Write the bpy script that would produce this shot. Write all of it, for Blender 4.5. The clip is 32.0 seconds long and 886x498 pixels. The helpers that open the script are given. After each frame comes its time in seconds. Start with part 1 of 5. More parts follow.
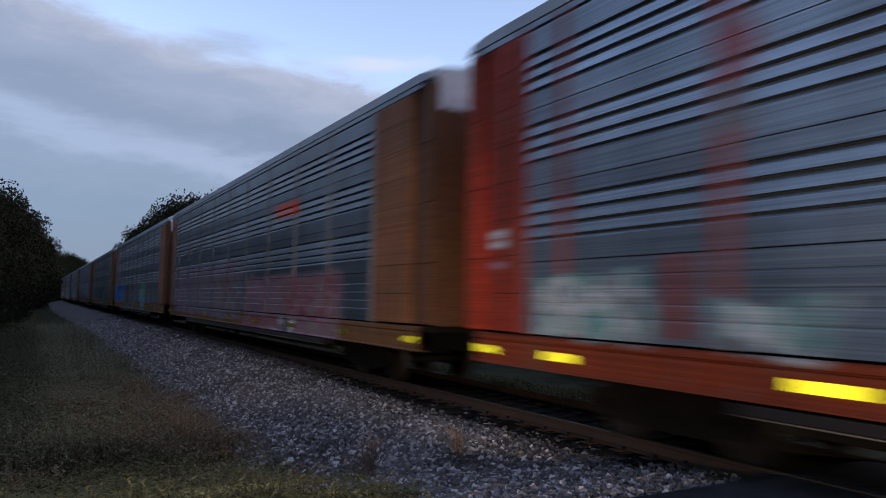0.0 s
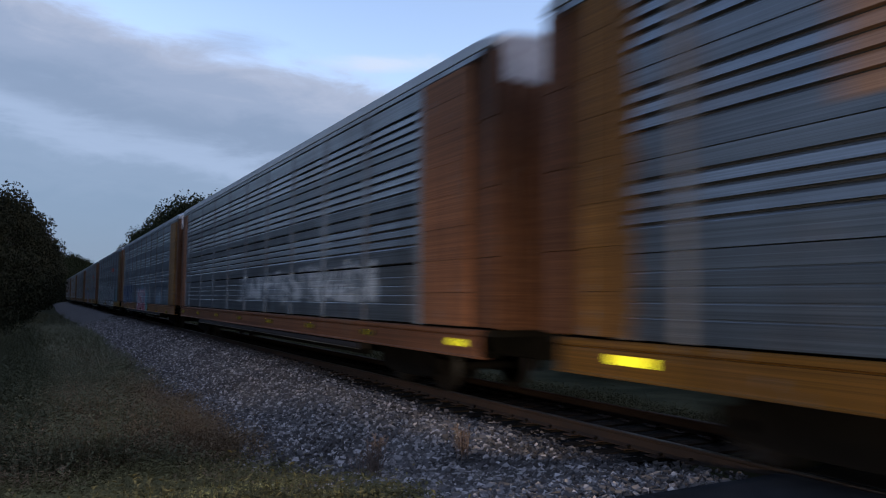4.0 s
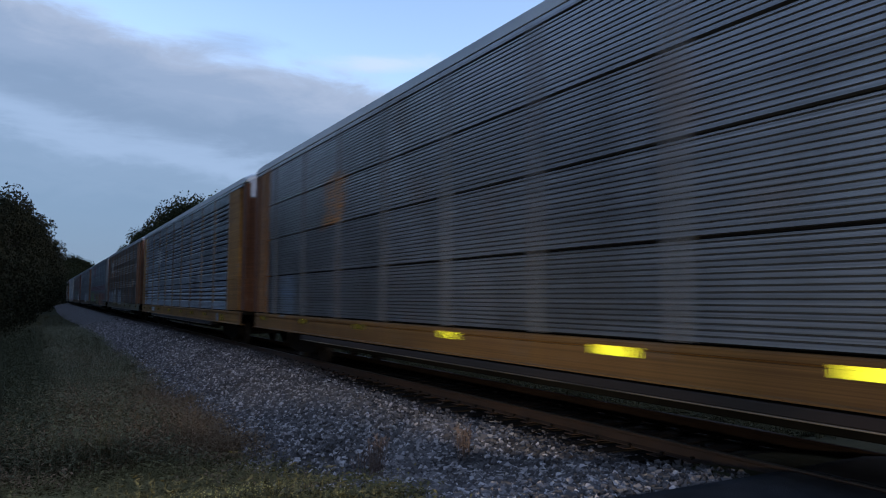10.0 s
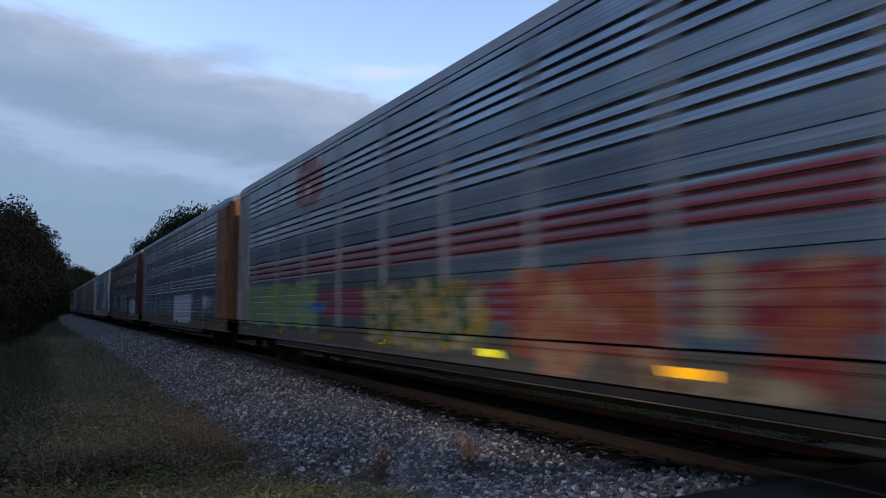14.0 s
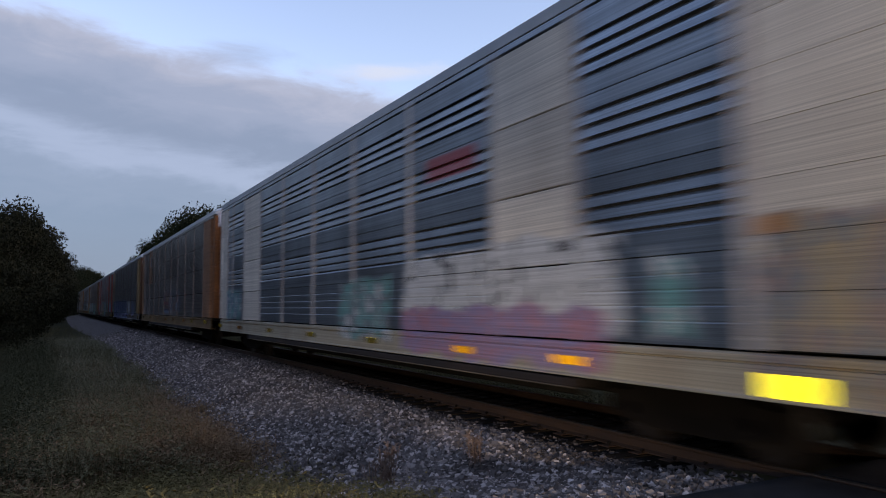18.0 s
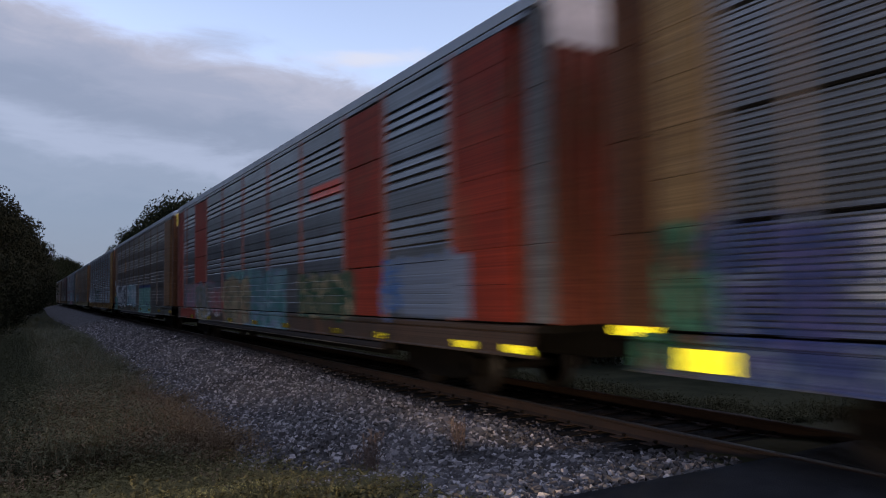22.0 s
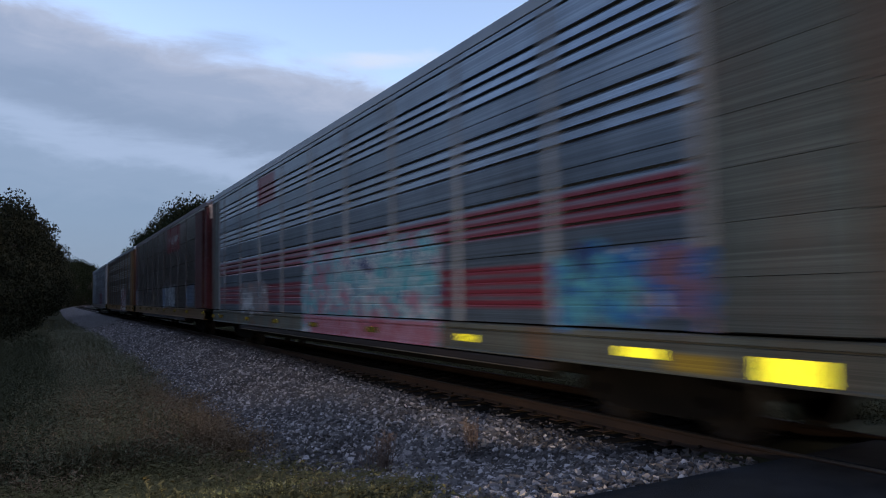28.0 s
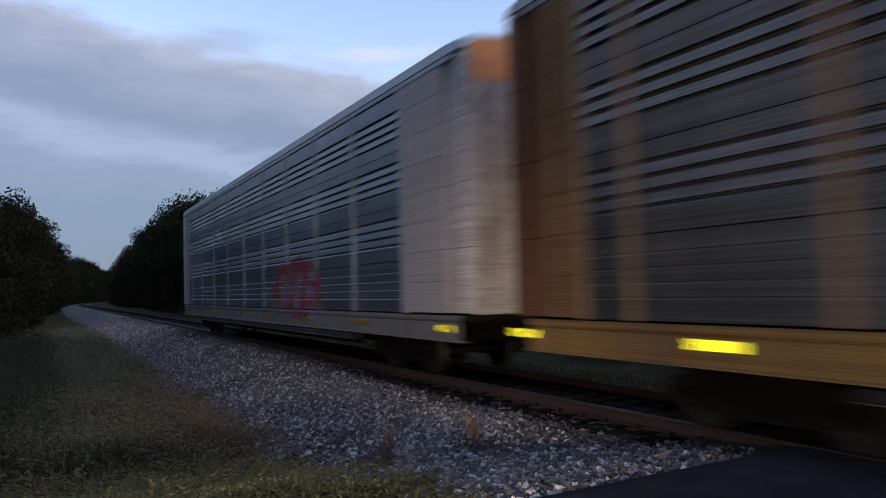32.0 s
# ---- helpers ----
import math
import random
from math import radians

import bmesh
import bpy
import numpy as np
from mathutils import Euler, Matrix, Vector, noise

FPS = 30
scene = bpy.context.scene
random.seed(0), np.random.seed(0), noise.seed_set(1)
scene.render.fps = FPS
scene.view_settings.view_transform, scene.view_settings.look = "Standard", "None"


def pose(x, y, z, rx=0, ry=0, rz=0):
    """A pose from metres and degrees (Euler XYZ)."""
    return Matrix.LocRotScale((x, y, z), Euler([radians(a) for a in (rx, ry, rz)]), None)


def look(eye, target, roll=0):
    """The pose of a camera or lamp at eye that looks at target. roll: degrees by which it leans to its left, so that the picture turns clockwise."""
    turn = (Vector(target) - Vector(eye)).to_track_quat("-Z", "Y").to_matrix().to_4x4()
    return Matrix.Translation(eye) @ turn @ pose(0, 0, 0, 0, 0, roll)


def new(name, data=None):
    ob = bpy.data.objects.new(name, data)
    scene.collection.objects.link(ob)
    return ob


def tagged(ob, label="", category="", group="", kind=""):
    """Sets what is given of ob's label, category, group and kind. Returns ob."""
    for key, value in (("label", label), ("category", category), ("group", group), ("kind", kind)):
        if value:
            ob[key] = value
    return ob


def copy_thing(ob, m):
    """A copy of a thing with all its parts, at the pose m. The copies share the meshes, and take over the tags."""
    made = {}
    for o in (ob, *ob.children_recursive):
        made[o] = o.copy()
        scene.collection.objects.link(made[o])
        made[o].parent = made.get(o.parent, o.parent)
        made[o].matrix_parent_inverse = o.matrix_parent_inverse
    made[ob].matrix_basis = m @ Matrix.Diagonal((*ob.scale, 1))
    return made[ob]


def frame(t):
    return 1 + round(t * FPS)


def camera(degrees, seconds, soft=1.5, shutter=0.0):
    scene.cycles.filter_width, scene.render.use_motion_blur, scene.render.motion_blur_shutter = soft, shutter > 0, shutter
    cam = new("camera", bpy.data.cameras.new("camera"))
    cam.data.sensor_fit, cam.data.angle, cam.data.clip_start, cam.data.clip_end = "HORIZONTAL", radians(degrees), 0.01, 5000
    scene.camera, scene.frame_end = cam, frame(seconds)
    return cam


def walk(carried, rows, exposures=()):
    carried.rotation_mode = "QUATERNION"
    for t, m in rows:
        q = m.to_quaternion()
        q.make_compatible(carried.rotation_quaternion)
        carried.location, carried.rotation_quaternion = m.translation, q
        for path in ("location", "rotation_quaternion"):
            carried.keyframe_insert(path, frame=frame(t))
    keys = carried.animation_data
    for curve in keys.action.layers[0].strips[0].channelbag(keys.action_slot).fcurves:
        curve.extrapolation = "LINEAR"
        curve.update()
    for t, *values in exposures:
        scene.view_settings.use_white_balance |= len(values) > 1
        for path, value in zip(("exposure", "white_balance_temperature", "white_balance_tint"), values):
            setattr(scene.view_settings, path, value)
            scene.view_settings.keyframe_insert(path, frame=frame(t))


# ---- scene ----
# ---- the camera: handheld at the crossing, on the left of the track ----
EYE = Vector((0.0, 0.0, 1.63))


def aim(yaw, pitch, roll):
    a, b = radians(yaw), radians(pitch)
    way = Vector((math.sin(a) * math.cos(b), math.cos(a) * math.cos(b), math.sin(b)))
    return look(EYE, EYE + way * 10, roll)


cam = camera(61.92, 32.0, soft=1.05, shutter=0.68)
walk(cam, [
    (0, aim(28.83, 4.01, 0.98)), (0.5, aim(28.75, 4.00, 0.89)), (1, aim(28.66, 4.03, 0.91)), (1.5, aim(28.59, 4.05, 0.83)),
    (2, aim(28.51, 4.05, 0.89)), (2.5, aim(28.42, 4.06, 0.87)), (3, aim(28.35, 4.10, 0.89)), (3.5, aim(28.33, 4.02, 0.77)),
    (5.5, aim(29.25, 3.72, 0.47)), (6, aim(29.14, 3.76, 0.48)), (6.5, aim(29.04, 3.78, 0.45)), (7, aim(28.95, 3.80, 0.50)),
    (7.5, aim(28.88, 3.81, 0.45)), (8, aim(28.84, 3.84, 0.42)), (8.5, aim(28.77, 3.86, 0.42)), (9, aim(28.66, 3.89, 0.38)),
    (9.5, aim(28.61, 3.89, 0.37)), (10, aim(28.51, 3.91, 0.37)), (10.5, aim(28.44, 4.00, 0.33)), (11, aim(28.47, 4.17, 0.21)),
    (11.5, aim(28.60, 4.33, 0.01)), (12, aim(28.59, 4.46, -0.01)), (12.5, aim(28.52, 4.47, -0.02)), (13, aim(28.43, 4.48, -0.03)),
    (13.5, aim(28.34, 4.51, -0.00)), (14, aim(28.26, 4.52, -0.03)), (14.5, aim(28.18, 4.52, -0.12)), (16.5, aim(28.01, 4.48, -0.22)),
    (17, aim(27.99, 4.45, -0.29)), (17.5, aim(27.87, 4.47, -0.27)), (18, aim(27.85, 4.45, -0.32)), (18.5, aim(27.91, 4.38, -0.45)),
    (19, aim(27.88, 4.36, -0.48)), (19.5, aim(27.81, 4.38, -0.48)), (20, aim(27.70, 4.37, -0.51)), (20.5, aim(27.65, 4.39, -0.52)),
    (21, aim(27.88, 4.27, -0.64)), (21.5, aim(28.60, 3.84, -0.72)), (22, aim(29.21, 3.45, -0.76)), (22.5, aim(29.24, 3.40, -0.80)),
    (23, aim(29.17, 3.39, -0.88)), (23.5, aim(29.04, 3.42, -0.82)), (24, aim(28.96, 3.43, -0.81)), (24.5, aim(28.85, 3.44, -0.90)),
    (25, aim(28.76, 3.47, -0.84)), (25.5, aim(28.74, 3.48, -0.87)), (27.5, aim(28.32, 3.52, -0.95)), (28, aim(28.27, 3.51, -1.00)),
    (28.5, aim(28.24, 3.39, -1.16)), (29, aim(28.18, 3.32, -1.27)), (29.5, aim(28.11, 3.35, -1.22)), (30, aim(28.01, 3.34, -1.30)),
    (30.5, aim(28.10, 3.26, -1.42)), (31, aim(28.18, 3.14, -1.53)), (31.5, aim(28.20, 3.07, -1.57)), (32, aim(28.24, 3.05, -1.63)),
], [  # its white balance wanders with what passes
    (0, 0.0, 6540, 10.5), (1, 0.0, 6540, 10.5), (2, 0.0, 6130, 5.9), (3, 0.0, 6260, 7.4), (6, 0.0, 6400, 8.9), (7, 0.0, 6690, 12.0), (8, 0.0, 7130, 16.9),
    (9, 0.0, 6690, 12.0), (10, 0.0, 5990, 4.4), (11, 0.0, 6540, 10.5), (12, 0.0, 6400, 8.9), (13, 0.0, 6400, 8.9), (14, 0.0, 6130, 5.9), (17, 0.0, 6690, 12.0),
    (18, 0.0, 6830, 13.6), (19, 0.0, 6980, 15.3), (20, 0.0, 6260, 7.4), (21, 0.0, 5990, 4.4), (22, 0.0, 6980, 15.3), (23, 0.0, 6830, 13.6), (24, 0.0, 6260, 7.4),
    (25, 0.0, 6830, 13.6), (28, 0.0, 6400, 8.9), (29, 0.0, 6830, 13.6), (30, 0.0, 6690, 12.0), (31, 0.0, 6540, 10.5), (32, 0.0, 6540, 10.5),
])

# ---- world, sun and two added spots for the unseen headlamps at the crossing ----
def build_world():
    w = bpy.data.worlds.new("dusk")
    scene.world = w
    w.use_nodes = True
    nt = w.node_tree
    N, Lk = nt.nodes, nt.links
    N.clear()
    out, bg = N.new("ShaderNodeOutputWorld"), N.new("ShaderNodeBackground")
    sky = N.new("ShaderNodeTexSky")
    sky.sky_type, sky.sun_disc = "NISHITA", False
    sky.sun_elevation, sky.sun_rotation = radians(18), radians(131)
    sky.air_density, sky.dust_density, sky.ozone_density = 1.0, 0.6, 2.0
    tint = N.new("ShaderNodeMix")
    tint.data_type, tint.blend_type = "RGBA", "MULTIPLY"
    tint.inputs[0].default_value = 1.0
    tint.inputs[7].default_value = (SKY_R, SKY_G, SKY_B, 1)
    Lk.new(sky.outputs[0], tint.inputs[6])
    tc, sep = N.new("ShaderNodeTexCoord"), N.new("ShaderNodeSeparateXYZ")
    Lk.new(tc.outputs["Generated"], sep.inputs[0])
    # the clouds: long soft folds that lie level and fall a little to the right
    mp = N.new("ShaderNodeMapping")
    mp.inputs["Scale"].default_value = (2.4, 2.4, 6.5)
    mp.inputs["Rotation"].default_value = (0, radians(9), 0)
    Lk.new(tc.outputs["Generated"], mp.inputs[0])
    n1 = N.new("ShaderNodeTexNoise")
    n1.inputs["Scale"].default_value, n1.inputs["Detail"].default_value, n1.inputs["Roughness"].default_value = 1.6, 8, 0.56
    n1.inputs["Distortion"].default_value = 0.7
    Lk.new(mp.outputs[0], n1.inputs[0])
    tilt = N.new("ShaderNodeVectorMath"); tilt.operation = "DOT_PRODUCT"
    tilt.inputs[1].default_value = (0.14, 0.0, 1.0)
    Lk.new(tc.outputs["Generated"], tilt.inputs[0])
    nz = N.new("ShaderNodeMath"); nz.operation = "MULTIPLY_ADD"
    nz.inputs[1].default_value, nz.inputs[2].default_value = 0.085, -0.0425
    Lk.new(n1.outputs[0], nz.inputs[0])
    # torn edges and thin streaks inside the bank
    mp2 = N.new("ShaderNodeMapping")
    mp2.inputs["Scale"].default_value = (4.2, 4.2, 15.0)
    mp2.inputs["Rotation"].default_value = (0, radians(11), 0)
    mp2.inputs["Location"].default_value = (3.1, 0.7, 1.9)
    Lk.new(tc.outputs["Generated"], mp2.inputs[0])
    n2 = N.new("ShaderNodeTexNoise")
    n2.inputs["Scale"].default_value, n2.inputs["Detail"].default_value, n2.inputs["Roughness"].default_value = 1.9, 10, 0.60
    n2.inputs["Distortion"].default_value = 0.5
    Lk.new(mp2.outputs[0], n2.inputs[0])
    fine = N.new("ShaderNodeMath"); fine.operation = "MULTIPLY_ADD"
    fine.inputs[1].default_value, fine.inputs[2].default_value = 0.075, -0.0375
    Lk.new(n2.outputs[0], fine.inputs[0])
    both = N.new("ShaderNodeMath"); both.operation = "ADD"
    Lk.new(nz.outputs[0], both.inputs[0]); Lk.new(fine.outputs[0], both.inputs[1])
    lay = N.new("ShaderNodeMath"); lay.operation = "ADD"
    Lk.new(tilt.outputs["Value"], lay.inputs[0]); Lk.new(both.outputs[0], lay.inputs[1])
    folds = N.new("ShaderNodeValToRGB")
    folds.color_ramp.interpolation = "EASE"
    e = folds.color_ramp.elements
    e[0].position, e[0].color = 0.02, (0.200, 0.285, 0.430, 1)
    e[1].position, e[1].color = 0.345, (0.545, 0.590, 0.775, 1)
    for at, c in ((0.12, (0.222, 0.312, 0.465)), (0.165, (0.262, 0.350, 0.508)), (0.200, (0.372, 0.468, 0.665)), (0.242, (0.256, 0.332, 0.484)), (0.285, (0.330, 0.400, 0.560)), (0.312, (0.430, 0.480, 0.628))):
        k = folds.color_ramp.elements.new(at)
        k.color = (c[0], c[1], c[2], 1)
    Lk.new(lay.outputs[0], folds.inputs[0])
    ramp = N.new("ShaderNodeMapRange")
    ramp.interpolation_type = "SMOOTHSTEP"
    ramp.inputs["From Min"].default_value, ramp.inputs["From Max"].default_value = 0.348, 0.306
    ramp.inputs["To Max"].default_value = 0.96
    Lk.new(lay.outputs[0], ramp.inputs[0])
    mix = N.new("ShaderNodeMix"); mix.data_type = "RGBA"
    Lk.new(ramp.outputs[0], mix.inputs[0]); Lk.new(tint.outputs[2], mix.inputs[6]); Lk.new(folds.outputs[0], mix.inputs[7])
    # two small torn clouds that drift off the bank
    sky_now = mix.outputs[2]
    for middle, wide, tall, tone, much in (((0.386, 0.870, 0.307), 0.085, 0.014, (0.70, 0.78, 0.95), 0.85), ((0.205, 0.925, 0.315), 0.075, 0.020, (0.350, 0.430, 0.610), 0.60)):
        off = N.new("ShaderNodeVectorMath"); off.operation = "SUBTRACT"
        Lk.new(tc.outputs["Generated"], off.inputs[0])
        off.inputs[1].default_value = middle
        sc = N.new("ShaderNodeVectorMath"); sc.operation = "MULTIPLY"
        sc.inputs[1].default_value = (1 / wide, 1 / wide, 1 / tall)
        Lk.new(off.outputs[0], sc.inputs[0])
        far = N.new("ShaderNodeVectorMath"); far.operation = "LENGTH"
        Lk.new(sc.outputs[0], far.inputs[0])
        tear = N.new("ShaderNodeMath"); tear.operation = "MULTIPLY_ADD"
        tear.inputs[1].default_value = 2.6
        Lk.new(n2.outputs[0], tear.inputs[0]); Lk.new(far.outputs["Value"], tear.inputs[2])
        cover = N.new("ShaderNodeMapRange"); cover.interpolation_type = "SMOOTHSTEP"
        cover.inputs["From Min"].default_value, cover.inputs["From Max"].default_value = 2.5, 1.1
        cover.inputs["To Max"].default_value = much
        Lk.new(tear.outputs[0], cover.inputs[0])
        one = N.new("ShaderNodeMix"); one.data_type = "RGBA"
        Lk.new(cover.outputs[0], one.inputs[0]); Lk.new(sky_now, one.inputs[6])
        one.inputs[7].default_value = (tone[0], tone[1], tone[2], 1)
        sky_now = one.outputs[2]
    # after sunset: the light stands over the woods ahead and fades round to the dark side behind
    glow = N.new("ShaderNodeVectorMath"); glow.operation = "DOT_PRODUCT"
    glow.inputs[1].default_value = (0.300, 0.850, 0.430)
    Lk.new(tc.outputs["Generated"], glow.inputs[0])
    fade = N.new("ShaderNodeMapRange")
    fade.interpolation_type = "SMOOTHSTEP"
    fade.inputs["From Min"].default_value, fade.inputs["From Max"].default_value = 0.00, 0.85
    rise = N.new("ShaderNodeMapRange")
    rise.interpolation_type = "SMOOTHSTEP"
    rise.inputs["From Min"].default_value, rise.inputs["From Max"].default_value = 0.12, 0.80
    rise.inputs["To Min"].default_value, rise.inputs["To Max"].default_value = DUSK, ZENITH
    Lk.new(sep.outputs[2], rise.inputs[0])
    Lk.new(rise.outputs[0], fade.inputs["To Min"])
    fade.inputs["To Max"].default_value = 1.0
    Lk.new(glow.outputs["Value"], fade.inputs[0])
    Lk.new(fade.outputs[0], bg.inputs[1])
    Lk.new(sky_now, bg.inputs[0]); Lk.new(bg.outputs[0], out.inputs[0])


SKY_R, SKY_G, SKY_B, DUSK, ZENITH = 0.395, 0.328, 0.322, 0.66, 1.18
build_world()

sun_data = bpy.data.lights.new("sun", "SUN")
sun_data.energy, sun_data.angle, sun_data.color = 0.05, radians(30), (1.0, 0.90, 0.82)
sun = new("sun", sun_data)
sun.matrix_world = look((45, -40, 20), (0, 0, 0))

# No car is built: one spot brightens the bank's grass, one the train's side.
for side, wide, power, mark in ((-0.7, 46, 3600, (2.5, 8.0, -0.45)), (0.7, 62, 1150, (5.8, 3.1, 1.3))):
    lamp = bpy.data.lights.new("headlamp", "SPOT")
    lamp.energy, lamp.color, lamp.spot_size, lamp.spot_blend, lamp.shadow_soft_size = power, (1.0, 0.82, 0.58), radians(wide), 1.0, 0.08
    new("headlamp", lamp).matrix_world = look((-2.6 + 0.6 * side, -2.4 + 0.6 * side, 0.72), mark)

# ---- the track's line: straight, then a curve to the right ----
TRACK_X, BEND, RADIUS = 7.3, 200.0, 700.0


def on_track(s):
    """The point of the track's middle s metres along, and its turn in degrees."""
    if s <= BEND:
        return TRACK_X, s, 0.0
    a = (s - BEND) / RADIUS
    return TRACK_X + RADIUS * (1 - math.cos(a)), BEND + RADIUS * math.sin(a), -math.degrees(a)


def track_point(s, o):
    x, y, r = on_track(s)
    a = radians(r)
    return x + o * math.cos(a), y + o * math.sin(a)


# ---- small mesh tools ----
def mesh(name, verts, faces, material=None, smooth=False):
    me = bpy.data.meshes.new(name)
    me.from_pydata([tuple(v) for v in verts], [], [tuple(f) for f in faces])
    if smooth:
        me.polygons.foreach_set("use_smooth", [True] * len(me.polygons))
    if material:
        me.materials.append(material)
    me.update()
    return me


def part(name, me, parent, label=""):
    ob = new(name, me)
    ob.parent = parent
    if label:
        ob["label"] = label
    return ob


def prism(profile, axis, a, b):
    """A closed prism: a counter-clockwise outline in the two other axes, drawn out along axis from a to b."""
    n = len(profile)
    V = []
    for t in (a, b):
        for p, q in profile:
            V.append({"x": (t, p, q), "y": (p, t, q), "z": (p, q, t)}[axis])
    F = [(i, (i + 1) % n, n + (i + 1) % n, n + i) for i in range(n)]
    F += [tuple(range(n - 1, -1, -1)), tuple(range(n, 2 * n))]
    if axis == "y":
        F = [f[::-1] for f in F]
    return V, F


def join(*pieces):
    V, F = [], []
    for v, f in pieces:
        k = len(V)
        V += list(v)
        F += [tuple(i + k for i in g) for g in f]
    return V, F


def box(x0, x1, y0, y1, z0, z1, c=0.0):
    if c:
        pr = [(x0 + c, z0), (x1 - c, z0), (x1, z0 + c), (x1, z1 - c), (x1 - c, z1), (x0 + c, z1), (x0, z1 - c), (x0, z0 + c)]
    else:
        pr = [(x0, z0), (x1, z0), (x1, z1), (x0, z1)]
    return prism(pr, "y", y0, y1)


def wheel_shape(r, w, n=20):
    rings = [(r * 0.22, -w * 0.9), (r * 0.30, -w * 0.35), (r * 0.80, -w * 0.2), (r * 0.84, -w * 0.5), (r, -w * 0.5), (r * 1.0, w * 0.3),
             (r * 1.07, w * 0.35), (r * 1.07, w * 0.5), (r * 0.84, w * 0.5)]
    V, F = [], []
    for rr, x in rings:
        for i in range(n):
            a = 2 * math.pi * i / n
            V.append((x, rr * math.cos(a), rr * math.sin(a)))
    for k in range(len(rings) - 1):
        for i in range(n):
            j = (i + 1) % n
            F.append((k * n + i, k * n + j, (k + 1) * n + j, (k + 1) * n + i))
    F.append(tuple(range(n)))
    F.append(tuple((len(rings) - 1) * n + i for i in range(n))[::-1])
    return V, F


# ---- materials ----
class Nodes:
    """A short hand for building one node tree."""

    def __init__(self, tree):
        self.t = tree

    def add(self, kind, **props):
        n = self.t.nodes.new(kind)
        for k, v in props.items():
            if k == "operation":
                n.operation = v
            elif k == "data_type":
                n.data_type = v
            elif k == "blend_type":
                n.blend_type = v
            elif k == "node_tree":
                n.node_tree = v
            elif k == "feature":
                n.feature = v
            elif k == "interpolation_type":
                n.interpolation_type = v
        return n

    def put(self, node, socket, value):
        if isinstance(value, bpy.types.NodeSocket):
            self.t.links.new(value, node.inputs[socket])
        else:
            node.inputs[socket].default_value = value

    def math(self, op, a, b=0.0, c=0.0):
        n = self.add("ShaderNodeMath", operation=op)
        for i, v in enumerate((a, b, c)):
            self.put(n, i, v)
        return n.outputs[0]

    def vmath(self, op, a, b):
        n = self.add("ShaderNodeVectorMath", operation=op)
        self.put(n, 0, a), self.put(n, 1, b)
        return n.outputs[0]

    def mix(self, fac, a, b, blend="MIX"):
        n = self.add("ShaderNodeMix", data_type="RGBA", blend_type=blend)
        self.put(n, 0, fac), self.put(n, 6, a), self.put(n, 7, b)
        return n.outputs[2]

    def noise(self, vec, scale, detail=4.0, rough=0.55, distort=0.0):
        n = self.add("ShaderNodeTexNoise")
        self.put(n, 0, vec)
        n.inputs["Scale"].default_value, n.inputs["Detail"].default_value = scale, detail
        n.inputs["Roughness"].default_value, n.inputs["Distortion"].default_value = rough, distort
        return n.outputs[0], n.outputs[1]

    def range(self, v, a, b, c=0.0, d=1.0):
        n = self.add("ShaderNodeMapRange", interpolation_type="SMOOTHSTEP")
        for i, x in enumerate((v, a, b, c, d)):
            self.put(n, i, x)
        return n.outputs[0]

    def scaled(self, vec, s):
        return self.vmath("MULTIPLY", vec, s)


def material(name):
    m = bpy.data.materials.new(name)
    m.use_nodes = True
    return m, Nodes(m.node_tree), m.node_tree.nodes["Principled BSDF"]


def rgba(c):
    return (c[0], c[1], c[2], 1.0)


def object_coords(T):
    return T.add("ShaderNodeTexCoord").outputs["Object"]


def surface(name, dark, light, scale, rough=0.8, bump=0.0, bump_scale=0.0, big=0.15, spread=0.0, metal=0.0, stretch=(1, 1, 1)):
    """A plain weathered surface: two colours in patches at two scales, fine relief."""
    m, T, b = material(name)
    co = T.scaled(object_coords(T), stretch)
    f1, _ = T.noise(co, scale, 6, 0.6)
    f2, _ = T.noise(co, scale * big, 3, 0.5)
    f = T.math("ADD", T.math("MULTIPLY", f1, 0.55), T.math("MULTIPLY", f2, 0.45))
    col = T.mix(T.range(f, 0.36, 0.64), rgba(dark), rgba(light))
    if spread:
        info = T.add("ShaderNodeObjectInfo")
        k = T.math("MULTIPLY_ADD", info.outputs["Random"], 2 * spread, 1 - spread)
        cc = T.add("ShaderNodeCombineColor")
        for i in range(3):
            T.put(cc, i, k)
        col = T.mix(1.0, col, cc.outputs[0], "MULTIPLY")
    T.put(b, "Base Color", col)
    b.inputs["Roughness"].default_value, b.inputs["Metallic"].default_value = rough, metal
    if bump:
        h, _ = T.noise(co, bump_scale or scale * 3, 5, 0.65)
        bp = T.add("ShaderNodeBump")
        bp.inputs["Strength"].default_value, bp.inputs["Distance"].default_value = bump, 0.02
        T.put(bp, "Height", h)
        T.put(b, "Normal", bp.outputs[0])
    return m


